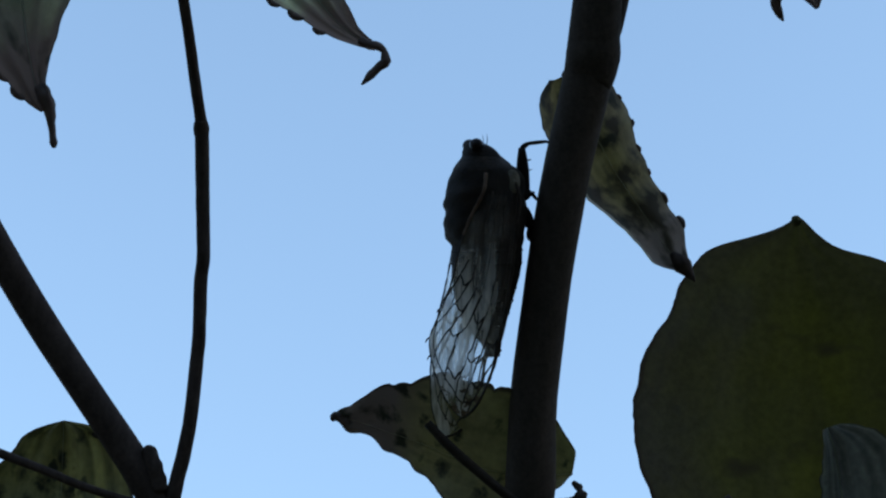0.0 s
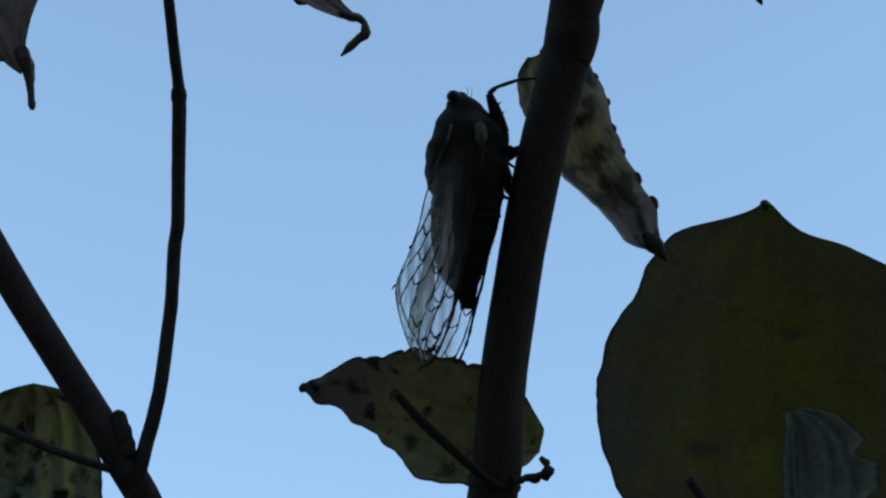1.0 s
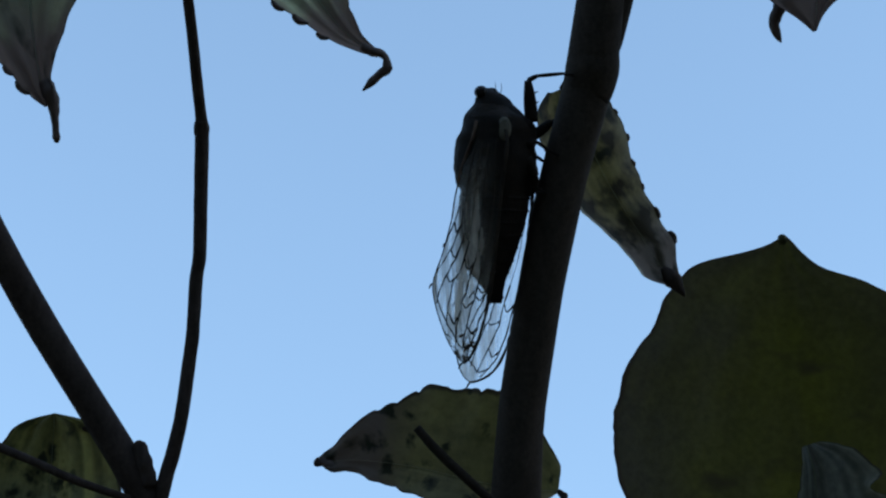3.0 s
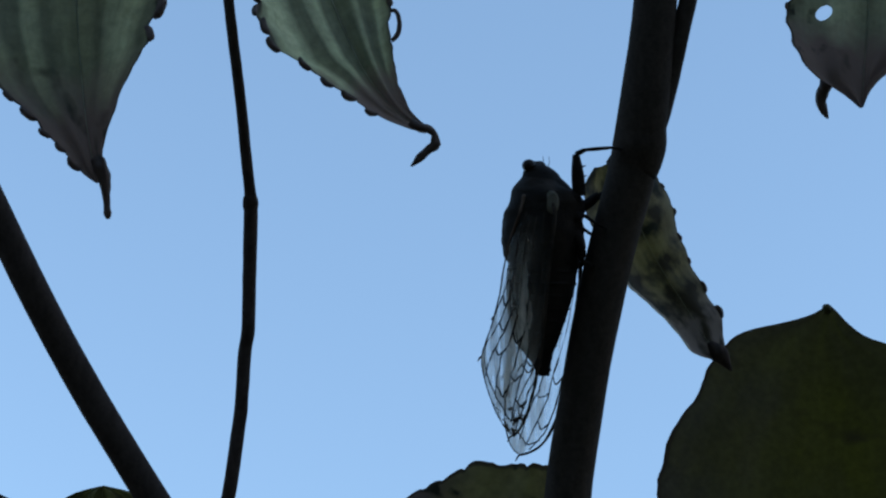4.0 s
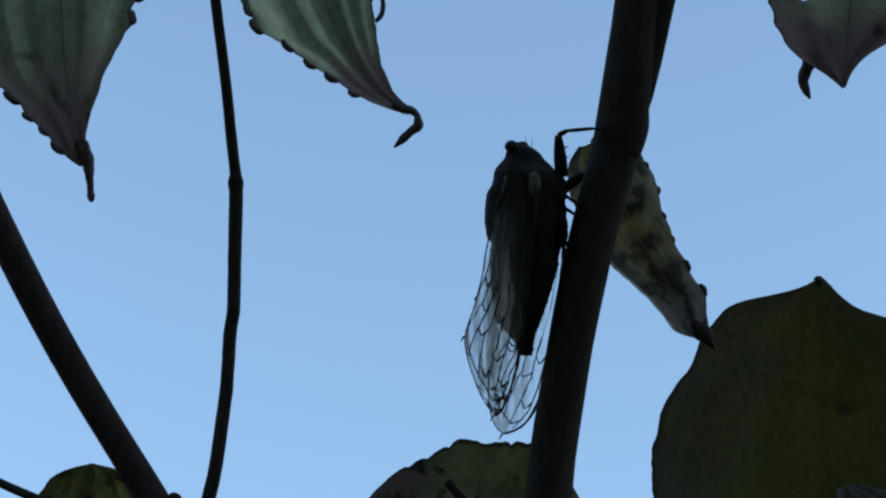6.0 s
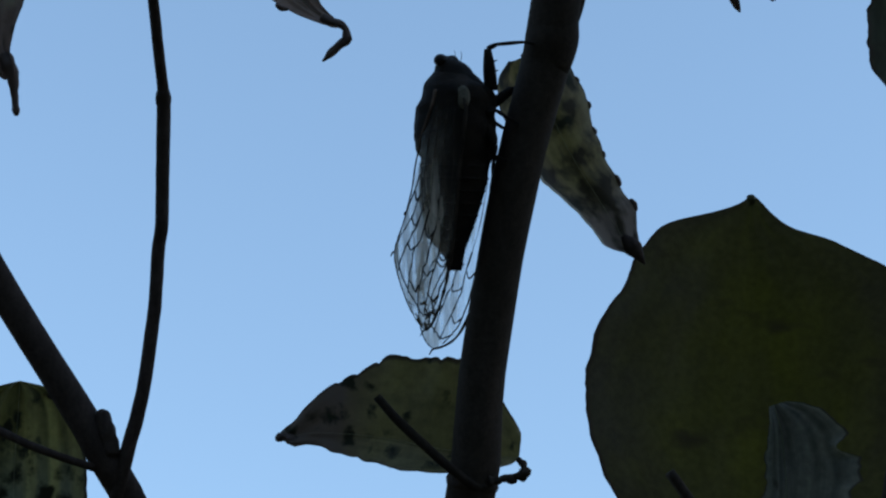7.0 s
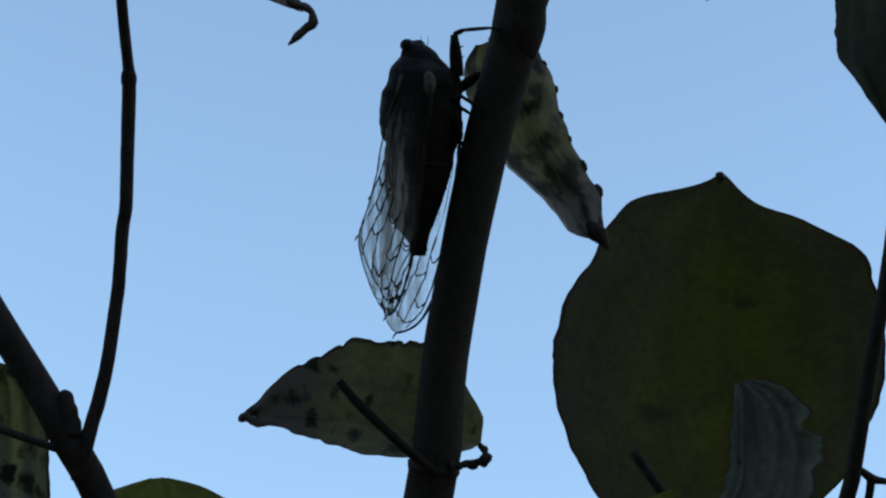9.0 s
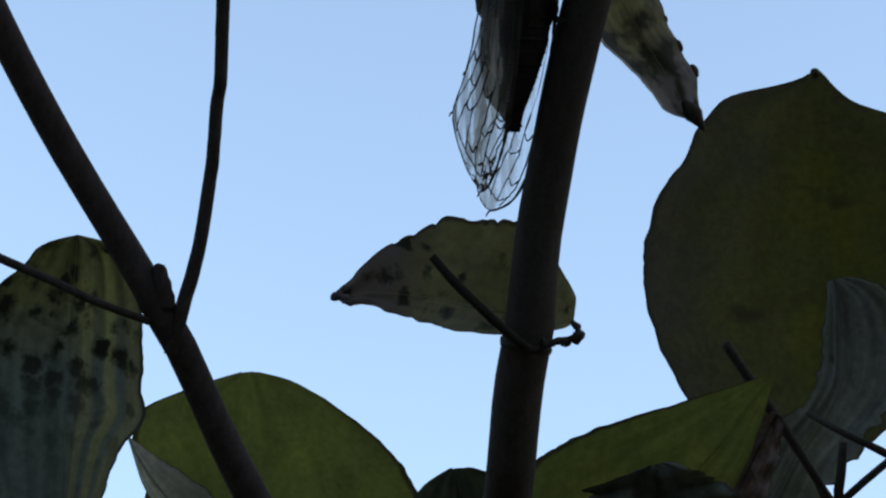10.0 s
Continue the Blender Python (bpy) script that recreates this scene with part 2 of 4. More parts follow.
def membrane_material(name):
    """Clear insect wing: mostly see-through, with a gloss and a faint milky body that also carries painted sky sheen.
    """
    m, nt, bsdf, out = nodes_of(name)
    wave, streak = noise_node(nt, 420, 3), noise_node(nt, 300, 3, 0.6, (3.0, 3.0, 0.15))
    along, across = nt.nodes.new("ShaderNodeAttribute"), nt.nodes.new("ShaderNodeAttribute")
    along.attribute_name, across.attribute_name = "along", "across"
    col = ramp(nt, wave.outputs["Fac"], [(0.3, (0.56, 0.51, 0.45)), (0.7, (0.76, 0.7, 0.62))]).outputs["Color"]
    nt.links.new(col, bsdf.inputs["Base Color"])
    bsdf.inputs["Roughness"].default_value = 0.3
    bump(nt, wave.outputs["Fac"], bsdf, 0.5, 0.001)
    tr = nt.nodes.new("ShaderNodeBsdfTransparent")
    tr.inputs["Color"].default_value = (0.96, 0.97, 0.97, 1)
    # The milky body with the sheen put into it: clear at the root, streaked along its length.
    root = ramp(nt, along.outputs["Fac"], [(0.03, (0.0,) * 3), (0.14, (0.05,) * 3), (0.34, (0.4,) * 3), (0.52, (1,) * 3), (0.7, (0.95,) * 3), (1.0, (0.75,) * 3)]).outputs["Color"]
    body = ramp(nt, streak.outputs["Fac"], [(0.4, (0.3, 0.3, 0.3)), (0.62, (1.0, 1.0, 1.0))]).outputs["Color"]
    body = blend(nt, 1.0, body, root, "MULTIPLY")
    fore = ramp(nt, across.outputs["Fac"], [(0.16, (0.25,) * 3), (0.38, (1,) * 3)]).outputs["Color"]
    body = blend(nt, 1.0, body, fore, "MULTIPLY")
    mix = nt.nodes.new("ShaderNodeMixShader")
    nt.links.new(body, mix.inputs[0])
    nt.links.new(tr.outputs[0], mix.inputs[1])
    lit = nt.nodes.new("ShaderNodeBsdfTranslucent")
    nt.links.new(col, lit.inputs["Color"])
    both = nt.nodes.new("ShaderNodeMixShader")
    nt.links.new(bsdf.outputs[0], both.inputs[1])
    nt.links.new(lit.outputs[0], both.inputs[2])
    nt.links.new(both.outputs[0], mix.inputs[2])
    nt.links.new(mix.outputs[0], out.inputs["Surface"])
    return m


BARK = bark_material("dark_stem_bark", (0.035, 0.027, 0.021), (0.05, 0.038, 0.031))
# The stem bark again, darker: the stalk's shade is put into the colour.
BARK_SHADED = bark_material("shaded_stalk_bark", (0.02, 0.016, 0.013), (0.032, 0.025, 0.02))
BARK_RED = bark_material("reddish_twig_bark", (0.036, 0.026, 0.022), (0.06, 0.044, 0.038))
DRY = leaf_material("withered_brown", (0.07, 0.048, 0.042), (0.13, 0.09, 0.078), (0.06, 0.03, 0.022), share=0.2)
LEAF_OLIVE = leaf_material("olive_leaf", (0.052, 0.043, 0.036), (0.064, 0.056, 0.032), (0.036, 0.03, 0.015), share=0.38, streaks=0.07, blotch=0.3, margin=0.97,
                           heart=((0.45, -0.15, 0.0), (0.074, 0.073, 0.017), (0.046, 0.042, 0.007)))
LEAF_LIME = leaf_material("yellow_green_leaf", (0.06, 0.062, 0.026), (0.085, 0.088, 0.034), (0.095, 0.098, 0.02), share=0.42, streaks=0.15)
LEAF_SPOT = leaf_material("spotted_leaf", (0.118, 0.1, 0.056), (0.158, 0.14, 0.068), (0.106, 0.09, 0.03), spots=0.48, spot_scale=310, share=0.34, wither=0.33, streaks=0.14, blotch=0.2, brown=(0.11, 0.08, 0.063), margin=0.94)
LEAF_CREAM = leaf_material("cream_spotted_leaf", (0.115, 0.092, 0.068), (0.185, 0.158, 0.075), (0.115, 0.09, 0.034), spots=0.35, spot_scale=210, share=0.38, wither=0.27, streaks=0.12, blotch=1.0, brown=(0.16, 0.125, 0.105), margin=0.97)
LEAF_MOSS = leaf_material("mossy_spotted_leaf", (0.095, 0.087, 0.043), (0.145, 0.13, 0.052), (0.08, 0.07, 0.022), spots=0.85, spot_scale=290, share=0.3, streaks=0.22, blotch=0.3, tail=(0.12, 0.138, 0.115), strips=((0.3, 0.12, 0.3), (0.62, 0.1, 0.4), (0.92, 0.12, 0.35)))
LEAF_PALE = leaf_material("pale_leaf_underside", (0.115, 0.12, 0.08), (0.175, 0.182, 0.12), (0.125, 0.128, 0.07), share=0.36, wither=0.15, streaks=0.2, blotch=0.2, brown=(0.21, 0.145, 0.12), strips=((-0.72, 0.24, 0.95), (-0.2, 0.12, 0.75), (0.42, 0.1, 0.4), (0.85, 0.16, 0.4)))
LEAF_CURL = leaf_material("curled_leaf_underside", (0.1, 0.103, 0.092), (0.17, 0.172, 0.156), (0.07, 0.07, 0.045), share=0.3, streaks=0.32, blotch=0.25)
LEAF_DULL = leaf_material("dull_green_leaf", (0.115, 0.118, 0.08), (0.17, 0.172, 0.115), (0.12, 0.12, 0.065), blotch=0.3, spots=0.1, spot_scale=190, share=0.34, wither=0.2, streaks=0.2, brown=(0.19, 0.13, 0.11), strips=((0.62, 0.26, 0.5), (-0.42, 0.12, 0.3), (-0.85, 0.15, 0.35)))
LEAF_TORN = leaf_material("torn_leaf", (0.13, 0.133, 0.095), (0.19, 0.19, 0.135), (0.125, 0.122, 0.07), blotch=0.3, spots=0.15, spot_scale=240, share=0.34, wither=0.12, streaks=0.2, brown=(0.17, 0.115, 0.098), strips=((-0.3, 0.3, 0.35), (0.4, 0.15, 0.3)))
LEAF_DARK = leaf_material("dark_crumpled_leaf", (0.04, 0.044, 0.034), (0.075, 0.076, 0.056), (0.03, 0.032, 0.015), blotch=0.5, share=0.25, streaks=0.3)
LEAF_RIM = leaf_material("pale_leaf_edge", (0.31, 0.28, 0.23), (0.44, 0.4, 0.34), (0.34, 0.3, 0.21), share=0.45, streaks=0.15)
RIB = leaf_material("leaf_rib", (0.19, 0.2, 0.15), (0.28, 0.285, 0.22), (0.16, 0.165, 0.1), share=0.4)
RIB_DARK = leaf_material("dark_leaf_rib", (0.042, 0.039, 0.02), (0.066, 0.06, 0.03), (0.045, 0.044, 0.008), share=0.4)
SHELL = shell_material("cicada_shell", (0.013, 0.0105, 0.009), (0.021, 0.016, 0.013), 0.7)
SHELL_PALE = shell_material("cicada_collar", (0.014, 0.011, 0.009), (0.03, 0.022, 0.017), 0.6)
SHELL_GREY = shell_material("cicada_side_patch", (0.1, 0.09, 0.07), (0.19, 0.17, 0.135), 0.7)
SEAM = shell_material("wing_seam", (0.07, 0.045, 0.032), (0.14, 0.095, 0.07), 0.6)
EYE = shell_material("cicada_eye", (0.012, 0.01, 0.009), (0.03, 0.022, 0.018), 0.2)
VEIN = shell_material("wing_vein", (0.018, 0.014, 0.012), (0.055, 0.042, 0.032), 0.5)
MEMBRANE = membrane_material("wing_membrane")
STAIN = shell_material("brown_wing_stain", (0.06, 0.042, 0.027), (0.13, 0.09, 0.06), 0.6)


# ---- mesh helpers ----
def curve_through(points, count):
    """Points evenly spread along a smooth line through the given ones."""
    p = np.array(points, float)
    if len(p) == 2:
        return np.array([p[0] + (p[1] - p[0]) * k for k in np.linspace(0, 1, count)])
    q = np.vstack([2 * p[0] - p[1], p, 2 * p[-1] - p[-2]])
    fine = []
    for i in range(1, len(q) - 2):
        for u in np.linspace(0, 1, 24, endpoint=False):
            a0, a1, a2, a3 = q[i - 1], q[i], q[i + 1], q[i + 2]
            fine.append(0.5 * (2 * a1 + (a2 - a0) * u + (2 * a0 - 5 * a1 + 4 * a2 - a3) * u**2 + (3 * a1 - a0 - 3 * a2 + a3) * u**3))
    fine.append(p[-1])
    fine = np.array(fine)
    run = np.r_[0, np.cumsum(np.linalg.norm(np.diff(fine[:, :3], axis=0), axis=1))]
    want = np.linspace(0, run[-1], count)
    return np.stack([np.interp(want, run, fine[:, c]) for c in range(fine.shape[1])], 1)


def add_tube(bm, path, radii, seg=8, rough=0.0, seed=0.0):
    """A closed round rod along a path of world points."""
    path = [Vector(p) for p in path]
    side, rings = None, []
    for i, p in enumerate(path):
        t = (path[min(i + 1, len(path) - 1)] - path[max(i - 1, 0)]).normalized()
        if side is None:
            side = t.orthogonal().normalized()
        side = (side - t * side.dot(t)).normalized()
        up = t.cross(side)
        ring = []
        for k in range(seg):
            w = 2 * math.pi * k / seg
            r = radii[i]
            if rough:
                r *= 1 + rough * noise.noise(Vector((math.cos(w) * 1.3, math.sin(w) * 1.3 + seed, i * 0.35)))
            ring.append(bm.verts.new(p + (side * math.cos(w) + up * math.sin(w)) * r))
        rings.append(ring)
    for r1, r2 in zip(rings, rings[1:]):
        for k in range(seg):
            bm.faces.new((r1[k], r1[(k + 1) % seg], r2[(k + 1) % seg], r2[k]))
    bm.faces.new(rings[0][::-1])
    bm.faces.new(rings[-1])


def part(name, bm, material, parent, label="", origin=None):
    """Links a bmesh, given in world metres, as one mesh object under a thing or a part."""
    o = Vector(origin) if origin is not None else sum((v.co for v in bm.verts), Vector()) / len(bm.verts)
    bmesh.ops.translate(bm, verts=bm.verts, vec=-o)
    bmesh.ops.recalc_face_normals(bm, faces=bm.faces)
    me = bpy.data.meshes.new(name)
    bm.to_mesh(me)
    bm.free()
    for poly in me.polygons:
        poly.use_smooth = True
    me.materials.append(material)
    ob = new(name, me)
    base = Vector()
    up = parent
    while up is not None:
        base += up.location
        up = up.parent
    ob.parent = parent
    ob.location = o - base
    if label:
        ob["label"] = label
    return ob


def stem(name, parent, rows, material, label="", seg=14, count=90, rough=0.05, seed=0.0):
    """A stem from rows of (x, z, d, radius) in millimetres."""
    line = curve_through(rows, count)
    radii = [r * 0.001 for r in line[:, 3]]
    bm = bmesh.new()
    add_tube(bm, [V(*row[:3]) for row in line], radii, seg, rough, seed)
    return part(name, bm, material, parent, label)


def leaf(parent, name, label, mid, shape, material, rib=None, fold=(0.0, 0.0), ruffle=0.0, waves=6, ragged=0.05,
         veins=5, hole=None, seed=0.0, rib_size=0.35, pivot=None, teeth=0.0, curl=(0.0, 0.0), pleat=0.0, arched=False, nubs=(), hem=None):
    """A leaf blade. mid: (x, z, d) from base to tip. shape: (share along it, half width on one side, on the other).
    fold: how far each margin bends to the viewer, as a share of the width, or rows of (share along, fold). curl: the same, at the outer margin alone."""
    N, M = 84, 16
    line = curve_through(mid, N + 1)
    pts = [V(*row) for row in line]
    table = np.array(shape, float)
    share = np.linspace(0, 1, N + 1)
    half = [np.interp(share, table[:, 0], table[:, c]) for c in (1, 2)]
    for h in half:
        h[1:-1] = 0.25 * h[:-2] + 0.5 * h[1:-1] + 0.25 * h[2:]
        h[1:-1] = 0.25 * h[:-2] + 0.5 * h[1:-1] + 0.25 * h[2:]
    frames = []
    for i in range(N + 1):
        t = (pts[min(i + 1, N)] - pts[max(i - 1, 0)]).normalized()
        b = TOWARD.cross(t).normalized()
        frames.append((t, b, b.cross(t) * (1 if b.cross(t).dot(TOWARD) > 0 else -1)))

    def surface(s, k):
        """The point at share s along and k across, from -1 to 1."""
        f = min(max(s, 0), 1) * N
        i = min(int(f), N - 1)
        u = f - i
        p = pts[i].lerp(pts[i + 1], u)
        b, n = frames[i][1].lerp(frames[i + 1][1], u), frames[i][2].lerp(frames[i + 1][2], u)
        side = 0 if k >= 0 else 1
        w = (half[side][i] * (1 - u) + half[side][i + 1] * u) * 0.001
        kk = abs(k)
        edge = 1 + ragged * kk**3 * (noise.noise(Vector((s * 16, side * 7.3 + seed, 0.4))) + 0.6 * noise.noise(Vector((s * 45, side * 3.1 + seed, 2.4))))
        if teeth:
            lobes = s * 38 + side * 1.3 + seed + 2.5 * noise.noise(Vector((s * 4, seed, side)))
            edge += teeth * kk**4 * (abs(math.sin(lobes)) ** 0.6 - 0.5) * (0.6 + 0.8 * noise.noise(Vector((s * 9, seed + 4, side))))
        w *= edge
        turn = fold[side] if isinstance(fold[side], (int, float)) else float(np.interp(s, *zip(*fold[side])))
        out = w * (turn * kk**1.3 + curl[side] * kk**4)
        out += 0.001 * ruffle * kk**1.5 * math.sin(s * waves * 2 * math.pi + side * 1.9 + seed)
        out += 0.0012 * ruffle * noise.noise(Vector((s * 6, k * 2.2, seed)))
        out -= 0.001 * pleat * math.cos(kk * 3 * math.pi) * min(1.0, w * 250)
        squeeze = 1 / math.sqrt(1 + turn ** 2 * 0.35)
        return p + b * (w * kk * (1 if side == 0 else -1) * (squeeze if turn < 0 else 1.0)) + n * out, n

    bm = bmesh.new()
    lay_s, lay_k, lay_n = (bm.verts.layers.float.new(n) for n in ("along", "across", "sort"))
    front = []
    for i in range(N + 1):
        row = []
        for j in range(-M, M + 1):
            v = bm.verts.new(surface(i / N, j / M)[0])
            v[lay_s], v[lay_k], v[lay_n] = i / N, j / M, seed
            row.append(v)
        front.append(row)

    def open_here(i, j):
        if not hole:
            return False
        c = sum((front[i + u][j + v].co for u in (0, 1) for v in (0, 1)), Vector()) / 4
        q = VIEW.inverted() @ c
        w = Vector((q.x * 1000 - hole[0], q.z * 1000 - hole[1]))
        return w.length < hole[2] * (1 + 0.2 * math.sin(2 * math.atan2(w.y, w.x) + 0.2))

    for i in range(N):
        for j in range(2 * M):
            if not open_here(i, j):
                bm.faces.new((front[i][j], front[i][j + 1], front[i + 1][j + 1], front[i + 1][j]))
    if hole:
        turn_back = VIEW.inverted()
        for v in bm.verts:
            q = turn_back @ v.co * 1000
            w = Vector((q.x - hole[0], q.z - hole[1]))
            if v.link_faces and w.length < hole[2] * 2.2 and any(len(e.link_faces) == 1 for e in v.link_edges):
                w = w.normalized() * hole[2] * (1 + 0.2 * math.sin(2 * math.atan2(w.y, w.x) + 0.2))
                v.co = V(hole[0] + w.x, hole[1] + w.y, q.y)
    loose = [v for v in bm.verts if not v.link_faces]
    bmesh.ops.delete(bm, geom=loose, context="VERTS")
    ob = part(name, bm, material, parent, label, origin=V(*pivot) if pivot else pts[0])
    rib = rib or RIB
    bm = bmesh.new()
    row = [surface(s, 0.0) for s in np.linspace(0.0, 0.97, 40)]
    add_tube(bm, [p + n * 0.00012 for p, n in row], [0.001 * rib_size * (1 - 0.75 * i / 39) for i in range(40)], 8)
    part("midrib", bm, rib, ob)
    # Small dry rolls along the margin: side, from, to, how many, size.
    for side, s0, s1, many, size in nubs:
        for q in range(many):
            sn = s0 + (s1 - s0) * (q + 0.5 + 0.35 * noise.noise(Vector((q * 3.7, seed, side)))) / many
            r = 0.001 * size * (0.75 + 0.5 * abs(noise.noise(Vector((q * 1.7, seed + 9, side)))) * 2)
            (p, n), (p2, _) = surface(sn, side), surface(min(sn + 0.012, 1), side)
            t, b = (p2 - p).normalized(), frames[int(sn * N)][1] * side
            line = [p + t * (r * 2.2 * u) + b * (r * (0.3 - 0.7 * u * u)) for u in np.linspace(-1, 1, 9)]
            bm = bmesh.new()
            add_tube(bm, line, [r * (0.25 + 0.6 * math.sqrt(max(0.0, 1 - u * u))) for u in np.linspace(-1, 1, 9)], 8, 0.45, seed + q)
            part("curled_edge", bm, DRY, ob)
    # A pale folded hem along part of one margin: side, from, to, width in millimetres.
    if hem:
        bm = bmesh.new()
        last = None
        for q, a0 in enumerate(np.linspace(hem[1], hem[2], 60)):
            (p, n), (p1, _) = surface(a0, hem[0]), surface(a0, hem[0] * 0.5)
            b = (p - p1).normalized()
            wide = 0.001 * hem[3] * (0.15 + 0.85 * math.sin(math.pi * q / 59) ** 0.5) * (1 + 0.5 * noise.noise(Vector((q * 0.25, seed, 1))))
            row = [bm.verts.new(p + b * (wide * u) + n * (0.00012 + 0.45 * wide * (1 - u * u))) for u in (-1.0, -0.5, 0.0, 0.35)]
            if last:
                for u in range(3):
                    bm.faces.new((last[u], last[u + 1], row[u + 1], row[u]))
            last = row
        part("folded_edge", bm, LEAF_RIM, ob, "pale folded leaf edge")
    runs = []
    for j in range(veins):
        for side in (1, -1):
            if arched:
                top = side * (j + 1) / (veins + 1) * 1.15
                runs.append([(0.03 + 0.93 * u, top * (1 - (1 - u) ** 6)) for u in np.linspace(0, 1, 30)])
            else:
                s0 = 0.08 + 0.78 * j / max(veins, 1)
                runs.append([(min(s0 + 0.2 * u**1.4, 0.99), side * 0.93 * u) for u in np.linspace(0, 1, 14)])
    for run in runs:
        row = [surface(a0, b0) for a0, b0 in run]
        bm = bmesh.new()
        add_tube(bm, [p + n * 0.00008 for p, n in row], [0.001 * rib_size * 0.5 * (1 - 0.7 * i / len(run)) for i in range(len(run))], 6)
        part("side_vein", bm, rib, ob)
    return ob


def plant(name, label, foot):
    ob = new(name)
    ob.location = foot
    ob.empty_display_size = 0.05
    return tagged(ob, label, "plant", "plants")


# ---- ground and unseen shading hedge ----
def ground():
    m, nt, bsdf, out = nodes_of("dry_garden_soil")
    big, fine = noise_node(nt, 1.7, 5), noise_node(nt, 60, 6)
    col = ramp(nt, big.outputs["Fac"], [(0.35, (0.17, 0.13, 0.08)), (0.65, (0.29, 0.225, 0.145))]).outputs["Color"]
    g = ramp(nt, fine.outputs["Fac"], [(0.3, (0.5, 0.5, 0.5)), (0.7, (1.2, 1.2, 1.2))]).outputs["Color"]
    nt.links.new(blend(nt, 1.0, col, g, "MULTIPLY"), bsdf.inputs["Base Color"])
    bsdf.inputs["Roughness"].default_value = 0.95
    bump(nt, fine.outputs["Fac"], bsdf, 0.8, 0.02)
    bm = bmesh.new()
    steps = [-600, -120, -30, -10, -5, -3, -2, -1, -0.5, 0, 0.5, 1, 2, 3, 5, 10, 30, 120, 600]
    grid = [[bm.verts.new((x, y, 0.02 * noise.noise(Vector((x, y, 0))) if abs(x) + abs(y) < 6 else 0)) for x in steps] for y in steps]
    for r1, r2 in zip(grid, grid[1:]):
        for k in range(len(steps) - 1):
            bm.faces.new((r1[k], r1[k + 1], r2[k + 1], r2[k]))
    me = bpy.data.meshes.new("ground")
    bm.to_mesh(me)
    bm.free()
    me.materials.append(m)
    tagged(new("ground", me), "bare dry brown garden soil", "ground", kind="structure")


def hedge():
    """A plain dark hedge bank, unseen, added behind the viewer to dim that side and block the sun."""
    m = leaf_material("unseen_hedge_leaves", (0.06, 0.06, 0.02), (0.11, 0.105, 0.035), (0.04, 0.04, 0.01), share=0.1)
    bm = bmesh.new()
    cols, rows = 150, 26
    grid = []
    for i in range(rows + 1):
        line = []
        for j in range(cols + 1):
            w = math.pi * (0.72 + 1.5 * j / cols)
            rad = 2.3 + 0.5 * noise.noise(Vector((j * 0.25, i * 0.3, 0))) + 0.25 * noise.noise(Vector((j * 0.9, i * 0.9, 5)))
            z = 3.4 * i / rows
            if i == rows:
                rad += 1.2
            line.append(bm.verts.new((rad * 2.6 * math.cos(w), 1.2 + rad * 2.4 * math.sin(w), z + (0.3 * noise.noise(Vector((j * 0.4, 3, i))) if i else -0.05))))
        grid.append(line)
    for r1, r2 in zip(grid, grid[1:]):
        for k in range(cols):
            bm.faces.new((r1[k], r1[k + 1], r2[k + 1], r2[k]))
    me = bpy.data.meshes.new("unseen_shade_hedge")
    bm.to_mesh(me)
    bm.free()
    me.materials.append(m)
    tagged(new("unseen_shade_hedge", me), "unseen tall dark green hedge added to shade the plants", "hedge", kind="structure")


ground()
hedge()


# ---- the plant with the upright stem that carries the insect ----
def foot_below(x, z, d, drift=0.02):
    p = V(x, z, d)
    return Vector((p.x - drift, p.y + 0.05, 0.0))


def down_to_ground(x, z, d, radius, foot):
    """Rows that lead a stem from the soil up to a place on the picture plane."""
    rows = []
    top = V(x, z, d)
    for k in (-0.02, 0.15, 0.35, 0.55, 0.75, 0.9):
        p = foot.lerp(top, k)
        p += Vector((0.012 * math.sin(k * 5), 0.03 * math.sin(k * math.pi), 0))
        q = (VIEW.inverted() @ p) * 1000
        rows.append((q.x, q.z, q.y, radius * (1.7 - 0.7 * max(k, 0))))
    return rows


foot = foot_below(8, -130, 345)
main = plant("climbing_plant", "leafy plant with a thick dark upright stem and yellowing spotted leaves", foot)
rows = down_to_ground(10, -120, 345, 4.0, foot) + [(11.2, -95.0, 343.0, 3.8), (13.0, -76.0, 342.0, 3.75), (14.35, -60.0, 341.0, 3.75), (15.35, -53.0, 341.0, 3.8), (15.85, -50.0, 341.0, 3.85), (16.77, -38.3, 342.0, 3.5), (19.13, -23.0, 343.0, 3.5), (22.45, -5.9, 344.0, 3.55), (26.6, 9.5, 345.0, 3.6), (27.85, 15.0, 345.0, 3.85), (28.6, 20.0, 345.0, 3.75), (30.5, 36.5, 347.0, 3.35), (31.4, 48.0, 350.0, 3.3), (32.6, 75.0, 358.0, 3.0), (34.1, 120.0, 370.0, 2.2), (36.1, 160.0, 380.0, 0.8)]
stem("stem", main, rows, BARK, "dark brown upright stem, thick as a finger", seg=20, count=420)
stem("side_branch", main, [(27.5, 10, 345.5, 1.6), (30.5, 17.7, 345.5, 1.75), (32.5, 24.1, 346, 1.5), (34.2, 31.1, 346.5, 1.4), (35.9, 37.9, 347.5, 1.35), (38.0, 47, 349, 1.3), (41, 60, 352, 1.2), (46, 92, 360, 0.8)],
     BARK, "thin dark branch parting from the stem", count=80)


